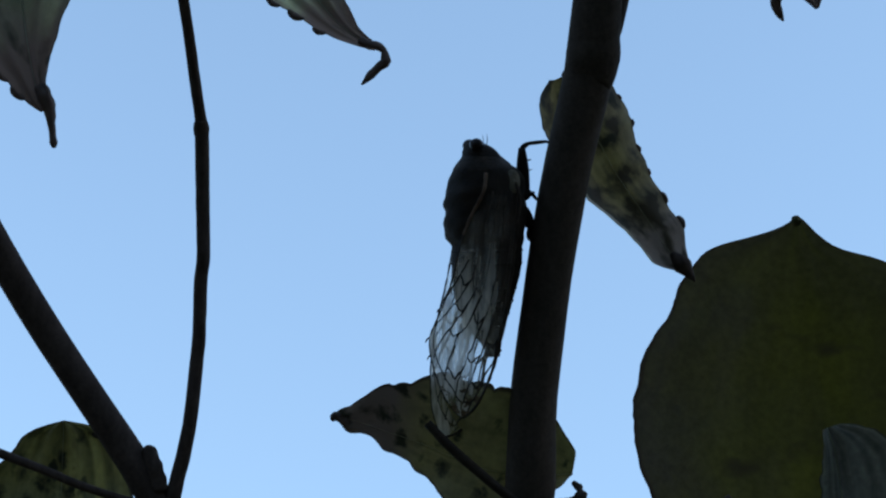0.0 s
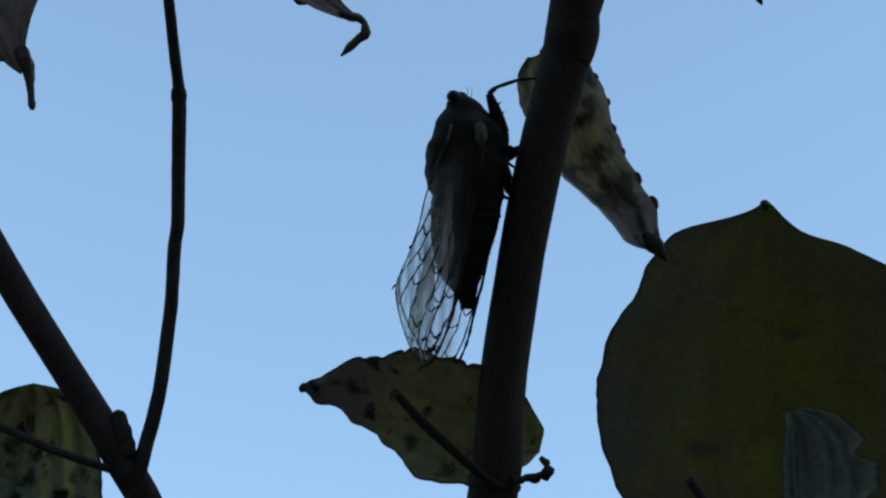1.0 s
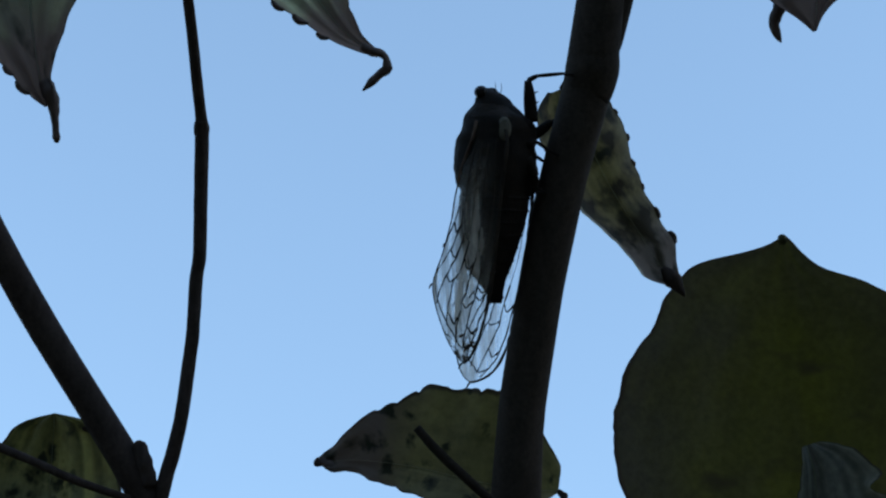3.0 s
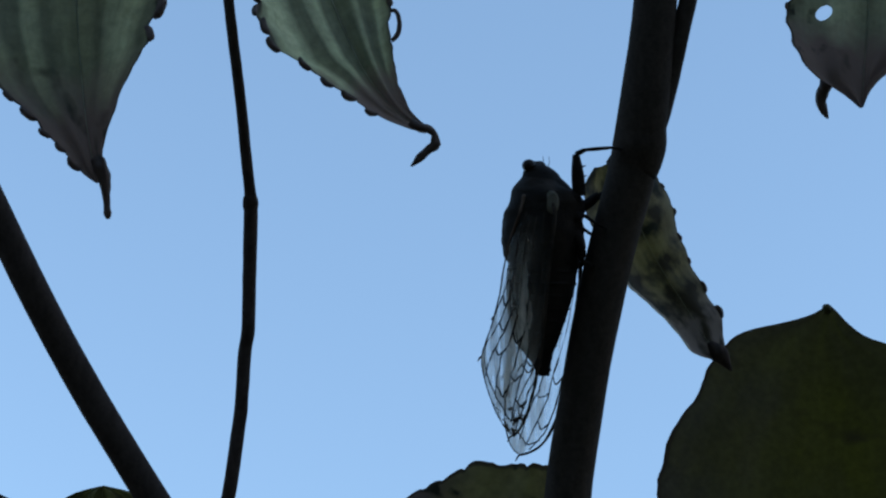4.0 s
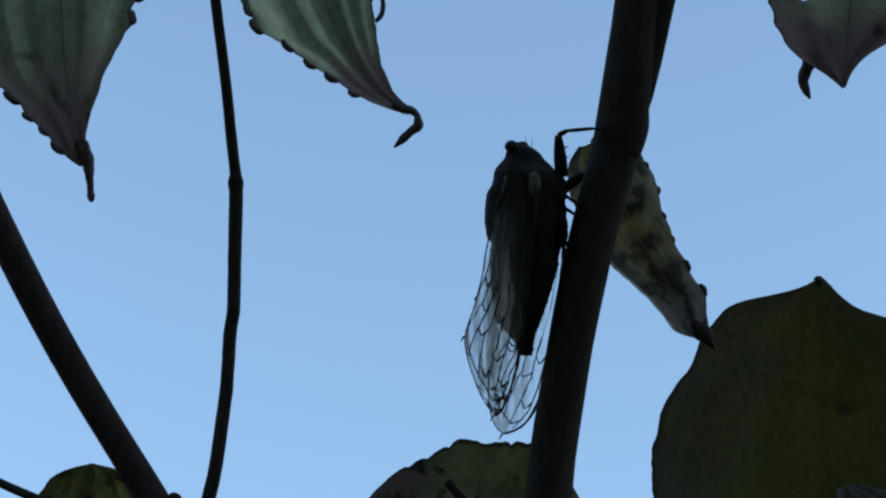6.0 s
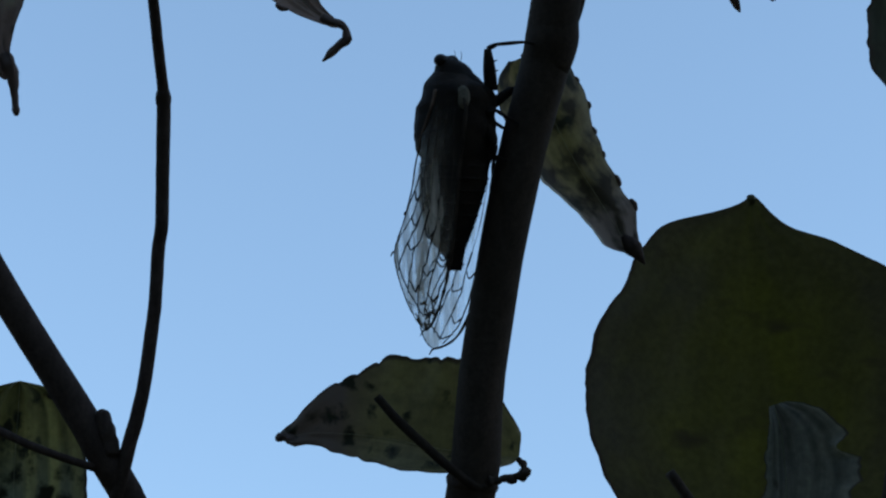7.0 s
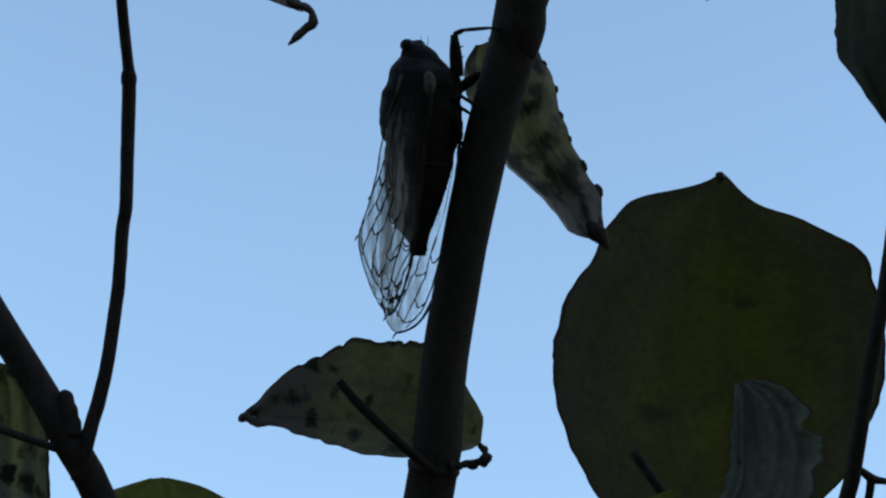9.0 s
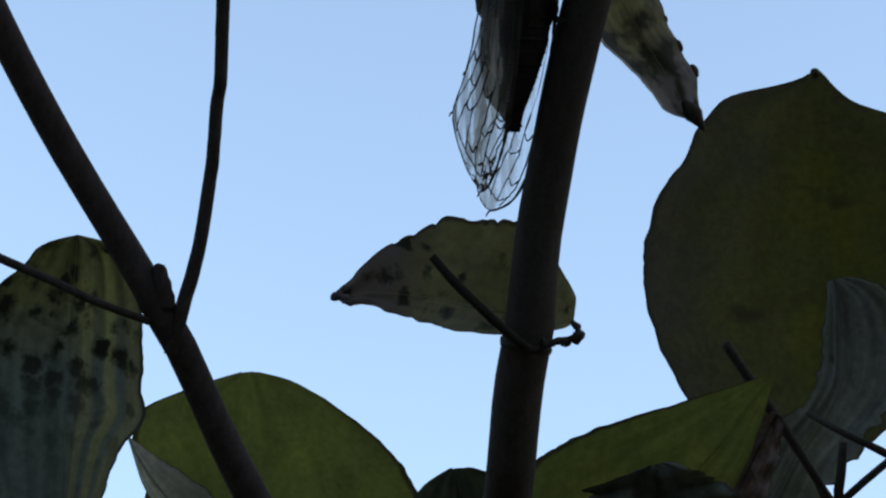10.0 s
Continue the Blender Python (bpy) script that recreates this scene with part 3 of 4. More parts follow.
def ring(parent, x, z, d, radius, height, lean, material):
    """A raised scar round a stem, where a leaf stood."""
    line = [(x - lean * k, z + height * k, d, radius * (0.85 + 0.17 * math.cos(k * math.pi))) for k in np.linspace(-0.5, 0.5, 9)]
    bm = bmesh.new()
    add_tube(bm, [V(*r[:3]) for r in line], [r[3] * 0.001 for r in line], 20, 0.06, x)
    return part("node_ring", bm, material, parent)


ring(main, 15.35, -52.7, 341, 3.95, 2.2, -0.4, BARK)
ring(main, 27.75, 13.8, 345, 3.95, 9.0, -1.75, BARK)

small_leaf = leaf(main, "leaf", "narrow folded yellow-green leaf with dark blotches",
     [(24.0, 11.7, 357.0), (27.2, 4.9, 356.0), (31.2, -3.4, 355.0), (35.6, -10.7, 353.5), (39.1, -16.3, 352.5), (41.0, -18.8, 352.0)],
     [(0, 0.6, 2.5), (0.05, 4.7, 4.9), (0.1, 6.4, 5.9), (0.15, 6.3, 6.6), (0.2, 6.8, 7.1), (0.25, 6.6, 7.3), (0.3, 6.4, 7.3), (0.35, 6.0, 7.1), (0.4, 5.3, 6.9), (0.45, 5.2, 6.4), (0.5, 5.1, 6.0), (0.55, 4.6, 6.0), (0.6, 4.3, 5.5), (0.65, 4.5, 4.7), (0.7, 4.1, 4.3), (0.75, 4.0, 3.9), (0.8, 4.4, 3.6), (0.85, 4.1, 3.3), (0.9, 2.9, 3.3), (0.94, 2.2, 2.4), (0.97, 1.7, 1.3), (1, 0.6, 0.8)],
     LEAF_CREAM, fold=(-0.35, 0.25), ruffle=0.3, ragged=0.03, teeth=0.03, veins=0, seed=2.0, curl=(-0.3, 0.9), rib_size=0.05, hem=(-1, 0.28, 0.93, 0.85),
     nubs=((1, 0.12, 0.6, 4, 0.36), (1, 0.62, 0.86, 2, 0.62), (-1, 0.36, 0.44, 1, 0.5)))
stem("leaf_stalk", main, [(28.6, 18, 347, 0.7), (26.5, 15.5, 352, 0.6), (24.0, 11.7, 357, 0.5)], BARK, count=14, seg=8)
stem("leaf_tip", small_leaf, [(39.1, -16.1, 352.6, 0.5), (40.5, -17.8, 352.3, 1.5), (41.4, -19.0, 352.0, 0.95), (42.4, -20.5, 351.6, 0.15)], BARK_RED, "shrivelled dark brown leaf tip", count=14, seg=8)

PIVOT = (21.5, -50.2, 350)
low_leaf = leaf(main, "leaf", "drooping yellow-green leaf with brown spots and a withered tip",
     [(22.8, -50.1, 349.0), (16.5, -49.2, 347.0), (9.5, -47.9, 346.0), (1.0, -46.6, 348.5), (-7.8, -46.3, 352.0), (-14.8, -47.6, 355.0)],
     [(0, 0.2, 3.9), (0.02, 0.4, 5.0), (0.04, 0.7, 6.2), (0.07, 0.9, 8.1), (0.1, 1.2, 9.8), (0.15, 1.6, 11.3), (0.2, 2.1, 12.3), (0.25, 2.6, 13.1), (0.3, 2.8, 13.5), (0.35, 3.1, 13.6), (0.4, 3.4, 13.3), (0.45, 3.6, 12.7), (0.5, 3.6, 13.0), (0.55, 3.6, 12.4), (0.6, 3.5, 11.8), (0.65, 3.3, 9.9), (0.7, 3.1, 8.7), (0.75, 2.7, 7.7), (0.8, 2.1, 6.4), (0.85, 1.8, 4.5), (0.9, 1.5, 2.5), (0.915, 1.5, 2.2), (0.93, 1.4, 2.0), (0.96, 0.6, 1.4), (0.985, 0.4, 0.8), (1, 0.3, 0.2)],
     LEAF_SPOT, fold=(((0, 2.0), (0.35, 2.0), (0.55, 0.7), (0.7, 0.3), (0.85, 0.35), (1, 1.0)), -0.2), ruffle=0.35, ragged=0.03, teeth=0.1, veins=0, seed=5.0, pivot=PIVOT, rib_size=0.05)
stem("leaf_tip", low_leaf, [(-14.8, -47.3, 355.2, 0.47), (-14.4, -47.4, 355.0, 0.75), (-13.45, -47.2, 354.8, 0.7), (-12.6, -47.6, 354.3, 0.88), (-11.6, -48.0, 353.5, 0.6), (-10.9, -47.7, 353.0, 0.2)], DRY, "blunt withered leaf tip", count=22, seg=10, rough=0.35)
stem("leaf_stalk", main, [(15.8, -52.9, 337.5, 0.75), (12.0, -49.7, 336.5, 0.7), (8.8, -46.8, 336.5, 0.72), (4.5, -42.8, 337, 0.72), (1.2, -39.1, 337.5, 0.65)], BARK_SHADED, "dark leaf stalk, its shade in the colour", count=24, seg=8)
stem("leaf_scar", main, [(17.8, -52.0, 338, 0.75), (19.0, -51.9, 338, 0.55), (19.9, -51.6, 338, 0.5), (20.9, -51.7, 338, 0.72), (21.8, -51.2, 338, 0.6), (22.7, -51.0, 338, 0.85), (23.2, -50.6, 338, 0.8), (23.0, -49.9, 338.3, 0.5), (22.8, -49.4, 338.6, 0.62), (22.1, -48.7, 339, 0.3)], BARK, "short knobbly broken stalk", count=40, seg=10, rough=0.6)

# ---- the plant with the forked stem ----
foot = foot_below(-15, -130, 338, 0.03)
forked = plant("forked_shrub", "shrub with a forked dark stem and large withering leaves", foot)
rows = down_to_ground(-8, -124, 346, 3.3, foot) + [(-15.56, -100.99, 344.5, 3.08), (-23.25, -82.7, 343.5, 2.79), (-29.6, -69.71, 342.5, 2.55), (-32.77, -62.97, 342.5, 2.45), (-36.33, -54.8, 342.5, 2.5), (-39.66, -48.64, 341.5, 2.54), (-43.21, -42.78, 343.1, 2.47), (-47.27, -36.41, 343.9, 2.4), (-55.61, -23.16, 345.7, 2.42), (-63.56, -9.13, 347.7, 2.45), (-74.4, 11.8, 352.0, 2.37), (-87.0, 37.0, 354.0, 2.09), (-107.0, 77.0, 358.0, 1.52), (-121.0, 112.0, 362.0, 0.57)]
stem("stem", forked, rows, BARK_RED, "dark brown slanting stem", seg=18, count=320)
stem("thin_stem", forked, [(-37.96, -54.8, 340.5, 1.15), (-36.49, -48.55, 340.5, 1.15), (-35.82, -45.75, 341.2, 1.14), (-34.99, -42.97, 341.66, 1.11), (-33.76, -37.35, 342.31, 1.07), (-32.79, -29.58, 344.13, 1.05), (-32.27, -24.99, 344.8, 1.03), (-31.93, -17.75, 346.3, 1.04), (-31.37, -13.85, 346.4, 1.04), (-31.32, -7.95, 347.5, 1.05), (-31.24, 4.5, 349.9, 1.1), (-31.35, 6.8, 350.0, 0.9), (-31.95, 12.0, 350.5, 0.88), (-32.85, 20.8, 351.0, 0.86), (-34.95, 38.0, 352.0, 0.84), (-36.95, 58.0, 355.0, 0.8), (-41.95, 85.0, 360.0, 0.8), (-49.95, 120.0, 368.0, 0.4)],
     BARK_RED, "slender dark stem with a knotted joint", count=200)
ring(forked, -31.3, 5.3, 350, 1.2, 2.4, 0.05, BARK_RED)
stem("twig", forked, [(-41.03, -49.78, 339.5, 0.6), (-48.97, -46.84, 338.9, 0.63), (-55.77, -44.07, 340.7, 0.66), (-64.28, -40.81, 342.6, 0.7), (-77.05, -35.66, 345.2, 0.58), (-88.57, -31.69, 348.3, 0.29)], BARK_RED, "thin dark side twig", count=40, seg=10)
stem("bud", forked, [(-38.34, -48.05, 340.5, 1.35), (-39.14, -44.91, 340.9, 1.3), (-39.81, -42.86, 341.5, 1.16), (-40.14, -41.84, 341.8, 1.06), (-40.26, -41.37, 342.0, 0.48)], BARK_RED, "blunt dark bud at the fork", count=16, seg=12, rough=0.2)

leaf(forked, "leaf", "large drooping leaf with black spots and pale ribs",
     [(-54.6, -38.2, 354.0), (-55.0, -47.2, 352.0), (-55.5, -62.8, 350.0), (-56.7, -80.7, 350.0), (-58.0, -97.4, 352.0)],
     [(0, 0.3, 0.3), (0.012, 4.4, 3.0), (0.02, 6.2, 4.0), (0.038, 8.0, 5.6), (0.065, 9.3, 6.6), (0.085, 9.9, 6.9), (0.1, 10.2, 8.2), (0.134, 10.8, 10.6), (0.2, 11.7, 12.8), (0.25, 12.1, 13.8), (0.3, 12.2, 14.6), (0.35, 12.2, 14.9), (0.4, 12.2, 15.1), (0.43, 13.1, 15.3), (0.46, 13.0, 15.1), (0.5, 11.1, 14.9), (0.53, 9.3, 14.7), (0.56, 8.8, 14.5), (0.6, 8.1, 14.3), (0.65, 7.2, 13.1), (0.7, 6.3, 11.8), (0.8, 4.5, 9.3), (0.9, 2.7, 5.3), (0.96, 1.3, 2.5), (1, 0.2, 0.2)],
     LEAF_MOSS, fold=(0.35, 0.2), ruffle=0.5, waves=3, ragged=0.04, veins=0, pleat=0.7, seed=9.0, rib_size=0.06)
stem("leaf_stalk", forked, [(-44.5, -41, 346, 0.6), (-48.5, -40.5, 352, 0.6), (-54.0, -40.5, 356, 0.5)], BARK_RED, count=20, seg=8)
leaf(forked, "leaf", "broad yellow-green leaf with a smooth rounded edge",
     [(-33.0, -138.4, 446.0), (-34.2, -113.3, 445.0), (-35.3, -93.0, 442.0), (-36.5, -72.2, 439.0)],
     [(0, 1, 1), (0.1, 14, 16), (0.25, 22, 26.6), (0.45, 23.1, 32.4), (0.6, 22.5, 32.4), (0.7, 20.8, 29.5), (0.8, 23.7, 24), (0.88, 22.6, 17.3), (0.92, 20.6, 14), (0.95, 14.5, 11), (0.985, 6.6, 6.9), (1, 1.7, 2.3)],
     LEAF_LIME, rib=RIB_DARK, fold=(0.1, 0.1), ruffle=0.4, waves=3, ragged=0.02, veins=0, seed=12.0, rib_size=0.06)
leaf(forked, "leaf", "pale turned-over leaf edge",
     [(-59.2, -84.8, 434.0), (-55.3, -90.4, 431.0), (-51.1, -95.6, 430.0), (-44.5, -104.0, 430.0), (-40.0, -112.0, 431.0)],
     [(0, 0.3, 0.3), (0.12, 2.2, 1.0), (0.3, 4.8, 2.2), (0.5, 7.4, 3.4), (0.8, 8.0, 3.5), (1, 2.0, 1.2)],
     LEAF_RIM, fold=(0.1, 0.1), ruffle=0.3, waves=2, ragged=0.06, veins=0, seed=46.0, rib_size=0.2)
leaf(forked, "leaf", "withering hanging leaf with pale ribs and a curled brown tip",
     [(-57.8, 65.5, 345.0), (-57.2, 54.4, 342.0), (-56.5, 42.1, 339.0), (-55.0, 28.2, 334.0), (-53.5, 18.1, 330.0), (-52.0, 10.7, 328.5), (-51.3, 7.8, 328.0)],
     [(0, 0.3, 0.3), (0.1, 6.3, 6.0), (0.2, 10.2, 10.2), (0.3, 13.3, 12.8), (0.4, 15.0, 13.8), (0.5, 15.4, 13.8), (0.55, 15.2, 13.7), (0.6, 12.6, 13.5), (0.64, 11.5, 12.9), (0.68, 10.8, 12.3), (0.72, 10.3, 11.8), (0.76, 8.3, 10.7), (0.8, 6.2, 8.9), (0.84, 5.1, 6.3), (0.88, 3.4, 5.4), (0.91, 2.2, 3.4), (0.94, 1.7, 3.0), (0.97, 1.8, 1.9), (1, 1.4, 0.2)],
     LEAF_DULL, fold=(0.4, 0.4), ruffle=0.4, waves=4, ragged=0.08, teeth=0.1, veins=0, pleat=0.5, seed=15.0, rib_size=0.2,
     nubs=((1, 0.5, 0.72, 3, 0.75), (-1, 0.6, 0.97, 9, 0.62)))
stem("leaf_tip", forked, [(-51.6, 11.5, 328.5, 0.8), (-50.9, 10.0, 328.2, 1.1), (-50.4, 8.6, 328.0, 0.95), (-50.1, 7.0, 327.8, 0.72), (-50.0, 5.4, 327.7, 0.55), (-49.9, 4.0, 327.6, 0.5), (-49.8, 3.3, 327.6, 0.6), (-49.8, 2.6, 327.6, 0.25)], DRY, "shrivelled dark brown leaf tip", count=22, seg=8, rough=0.2)
stem("leaf_stalk", forked, [(-38, 63, 356, 0.6), (-48, 71, 352, 0.55), (-57.8, 65.5, 345, 0.5)], BARK_RED, count=20, seg=8)
hooked_leaf = leaf(forked, "leaf", "folded grey-green leaf with pale ribs and ragged edge",
     [(-23.8, 64.2, 364.0), (-22.5, 50.7, 358.0), (-19.5, 38.5, 352.0), (-15.8, 29.3, 347.0), (-12.3, 23.1, 344.0), (-8.0, 18.3, 342.0), (-3.9, 16.1, 341.0)],
     [(0, 0.3, 0.2), (0.05, 3.5, 2.0), (0.1, 6.1, 3.8), (0.15, 7.7, 5.5), (0.2, 9.1, 6.6), (0.25, 9.6, 7.8), (0.3, 9.8, 9.0), (0.35, 10.0, 9.7), (0.4, 9.9, 10.4), (0.45, 9.5, 11.0), (0.5, 9.1, 11.1), (0.55, 8.6, 11.2), (0.6, 7.9, 10.7), (0.65, 7.0, 10.0), (0.7, 6.1, 9.9), (0.75, 5.2, 6.1), (0.8, 4.1, 4.6), (0.85, 3.1, 3.4), (0.9, 2.1, 2.2), (0.94, 1.3, 1.3), (0.97, 0.6, 1.1), (1, 0.2, 0.8)],
     LEAF_PALE, fold=(-0.2, 0.5), ruffle=0.35, waves=5, ragged=0.1, teeth=0.12, veins=0, pleat=0.55, seed=18.0, rib_size=0.2, curl=(0.0, 0.4),
     nubs=((-1, 0.42, 0.9, 10, 0.66), (1, 0.44, 0.6, 3, 0.6)))
stem("curled_edge", hooked_leaf, [(-9.7, 34.6, 348, 0.3), (-8.9, 34.4, 347.6, 0.36), (-8.4, 32.8, 347.4, 0.36), (-8.7, 30.9, 347.3, 0.42), (-9.6, 29.9, 347.2, 0.3)], DRY, "dry curled loop of the leaf margin", count=20, seg=8, rough=0.2)
stem("leaf_tip", forked, [(-6.6, 17.2, 341.5, 0.6), (-5.2, 16.4, 341.0, 0.75), (-3.9, 16.1, 341.0, 0.6), (-3.1, 15.4, 341.0, 0.5), (-3.0, 14.6, 341.0, 0.72), (-3.0, 13.8, 341.0, 0.88), (-4.1, 13.0, 341.0, 0.6), (-5.4, 11.7, 341.0, 0.62), (-6.6, 10.6, 341.0, 0.15)], DRY, "hooked dark brown leaf tip", count=24, seg=8, rough=0.25)
stem("leaf_stalk", forked, [(-37.5, 63, 356, 0.6), (-31, 69, 361, 0.55), (-23.8, 64.2, 364, 0.5)], BARK_RED, count=20, seg=8)

# ---- the plant behind, with the broad round leaf ----
foot = foot_below(84, -130, 402, -0.01)
back = plant("broad_leaved_shrub", "shrub with a thin stem and broad round dark olive leaves", foot)
rows = down_to_ground(84, -125, 402, 2.0, foot) + [
    (86.3, -95, 401, 1.55), (89.9, -68.4, 400, 1.45), (93.3, -43.9, 400, 1.4), (95.8, -28.8, 400, 1.35), (98.5, -5, 401, 1.3), (101, 20, 403, 1.2), (103, 50, 407, 1.1), (104, 90, 412, 0.5)]
stem("stem", back, rows, BARK, "thin straight dark stem", count=220)
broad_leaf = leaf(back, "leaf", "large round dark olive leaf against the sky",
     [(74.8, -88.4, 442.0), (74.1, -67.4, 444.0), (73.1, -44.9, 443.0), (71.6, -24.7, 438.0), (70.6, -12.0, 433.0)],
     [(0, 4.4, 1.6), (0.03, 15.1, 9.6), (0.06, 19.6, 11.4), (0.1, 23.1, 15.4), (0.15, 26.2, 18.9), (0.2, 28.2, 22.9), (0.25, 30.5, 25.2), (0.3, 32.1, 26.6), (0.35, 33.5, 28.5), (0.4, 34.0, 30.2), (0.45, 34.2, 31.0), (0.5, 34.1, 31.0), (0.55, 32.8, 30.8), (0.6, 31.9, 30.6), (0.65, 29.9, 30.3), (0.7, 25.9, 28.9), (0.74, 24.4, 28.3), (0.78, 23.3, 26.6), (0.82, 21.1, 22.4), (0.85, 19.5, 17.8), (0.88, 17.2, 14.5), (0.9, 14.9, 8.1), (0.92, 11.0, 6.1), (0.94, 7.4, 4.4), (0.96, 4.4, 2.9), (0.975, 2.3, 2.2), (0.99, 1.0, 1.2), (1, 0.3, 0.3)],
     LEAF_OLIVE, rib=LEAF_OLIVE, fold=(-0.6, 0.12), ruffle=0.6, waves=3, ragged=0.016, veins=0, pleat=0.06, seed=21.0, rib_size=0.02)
stem("leaf_tip", broad_leaf, [(70.5, -13.8, 433.5, 0.5), (70.6, -12.9, 433.2, 0.92), (70.6, -12.4, 433.0, 0.85), (70.8, -12.0, 433.0, 0.35)], LEAF_OLIVE, "small rolled leaf tip", count=12, seg=10)
stem("leaf_stalk", back, [(51.2, -59.6, 398.0, 0.95), (56.4, -66.9, 397.0, 1.0), (61.9, -74.5, 396.0, 0.95), (69.7, -86.1, 396.0, 0.7), (79.6, -98.9, 400.0, 0.7), (85.3, -104.8, 401.0, 0.7)], BARK, "thin dark leaf stalk, its shade in the colour", count=40, seg=8)
leaf(back, "leaf", "curled leaf showing its pale grey-green underside",
     [(73.5, -51.0, 424.0), (74.8, -55.3, 423.5), (75.4, -61.3, 423.0), (75.2, -69.2, 421.0), (71.9, -76.1, 419.0), (67.7, -82.4, 418.0), (64.3, -89.8, 418.0), (61.1, -97.6, 418.0), (58.1, -106.5, 418.0)],
     [(0, 2.4, 1.0), (0.03, 5.5, 1.8), (0.05, 8.0, 2.1), (0.1, 11.2, 3.0), (0.17, 12.8, 3.8), (0.26, 11.8, 4.4), (0.38, 9.6, 5.2), (0.46, 8.0, 6.0), (0.56, 7.0, 6.9), (0.68, 7.0, 7.0), (0.8, 6.5, 6.5), (0.92, 4.5, 4.0), (1, 0.4, 0.4)],
     LEAF_CURL, fold=(0.5, 0.5), ruffle=0.7, waves=2, ragged=0.28, teeth=0.02, veins=0, pleat=0.08, seed=24.0, rib_size=0.12)
leaf(back, "leaf", "pale folded strip of the curled leaf",
     [(83.5, -71.4, 419.5), (79.2, -76.7, 418.5), (76.7, -80.4, 418.0), (74.0, -85.2, 418.0), (72.6, -88.5, 418.5)],
     [(0, 0.2, 0.2), (0.2, 0.9, 0.7), (0.5, 1.2, 0.9), (0.8, 0.9, 0.7), (1, 0.2, 0.2)],
     RIB, fold=(0.4, 0.2), ruffle=0.3, waves=2, ragged=0.2, veins=0, seed=25.0, rib_size=0.06)
stem("twig", back, [(90.1, -63.5, 401.0, 0.6), (91.9, -63.3, 402.0, 0.65), (94.2, -65.0, 402.0, 0.8), (96.0, -65.4, 402.0, 0.65), (98.6, -65.9, 403.0, 0.6), (105.6, -66.5, 404.0, 0.4)], BARK, "thin dark twig", count=24, seg=8, rough=0.2)
stem("twig", back, [(94.2, -65.0, 402.0, 0.8), (93.9, -68.2, 402.0, 0.8), (92.8, -72.4, 402.0, 0.75), (89.8, -77.3, 401.0, 0.7)], BARK, "thin dark twig", count=16, seg=8)
stem("twig", back, [(68.0, -74.1, 412.0, 0.55), (73.3, -76.2, 404.0, 0.65), (80.7, -79.5, 402.0, 0.75), (87.6, -83.7, 401.0, 0.8)], BARK, "thin dark twig", count=24, seg=8)
stem("twig", back, [(69.8, -91.9, 402.0, 0.6), (74.0, -87.3, 402.0, 0.75), (80.7, -81.2, 402.0, 0.75), (88.1, -74.8, 401.0, 0.8)], BARK, "thin dark twig", count=24, seg=8)
stem("twig", back, [(64.4, -78.6, 404.0, 0.7), (68.0, -83.3, 402.0, 0.8), (70.4, -88.2, 402.0, 0.8), (75.7, -97.9, 402.0, 0.9), (84.5, -110.7, 402.0, 1.0)], BARK, "thin dark twig", count=24, seg=8)
stem("twig", back, [(73.2, -77.7, 403.0, 0.75), (72.8, -83.1, 402.0, 0.9), (72.7, -89.0, 402.0, 0.95), (76.6, -102.8, 402.0, 1.0), (84.5, -114.6, 402.0, 1.1)], BARK, "thin dark twig", count=24, seg=8)
# A dark ragged sheet in front of the bright leaf's lower part.
leaf(back, "leaf", "small dark crumpled sheet with a ragged edge",
     [(39.5, -96.9, 364.0), (38.5, -87.0, 364.0), (36.6, -74.7, 363.0)],
     [(0, 6, 8), (0.3, 11, 14), (0.6, 12, 13), (0.8, 11, 10), (0.9, 10, 8), (0.95, 9.2, 6), (0.98, 4.5, 4), (1, 2.5, 2)],
     LEAF_DARK, rib=RIB_DARK, fold=(0.15, 0.1), ruffle=1.2, waves=5, ragged=0.25, teeth=0.3, veins=3, seed=40.0, rib_size=0.2)
stem("leaf_stalk", back, [(39.5, -96.9, 364, 0.6), (42, -112, 374, 0.7), (40, -122, 384, 0.8)], BARK, count=20, seg=8)
leaf(back, "leaf", "dead brown leaf scrap hanging by the twigs",
     [(60.3, -71.3, 394.0), (57.1, -77.1, 393.0), (53.8, -84.0, 392.0), (50.8, -91.9, 392.0)],
     [(0, 0.8, 1.2), (0.2, 3.2, 3.4), (0.5, 4.4, 4.0), (0.8, 4.6, 3.4), (1, 0.5, 0.5)],
     DRY, rib=RIB_DARK, fold=(0.3, 0.3), ruffle=0.8, waves=4, ragged=0.2, veins=2, seed=43.0, rib_size=0.2)
stem("leaf_stalk", back, [(60.3, -71.3, 394, 0.4), (60.6, -73, 396, 0.5)], BARK, count=8, seg=8)
leaf(back, "leaf", "bright yellow-green leaf with a pointed tip",
     [(24.9, -103.6, 374.0), (37.7, -86.0, 372.0), (47.6, -72.8, 370.0), (56.3, -60.4, 369.0)],
     [(0, 8, 6), (0.2, 20, 8), (0.35, 22.8, 8.4), (0.53, 18.1, 7.4), (0.66, 13.6, 6.6), (0.76, 9.7, 5.2), (0.88, 4.8, 2.8), (1, 0.2, 0.2)],
     LEAF_LIME, rib=LEAF_LIME, fold=(0.15, -0.1), ruffle=0.35, waves=3, ragged=0.02, veins=0, seed=27.0, rib_size=0.1)
stem("leaf_stalk", back, [(24.9, -103.6, 374, 0.7), (40, -122, 384, 0.8), (62, -140, 396, 0.8), (83.5, -150, 402, 0.8)], BARK, count=30, seg=8)
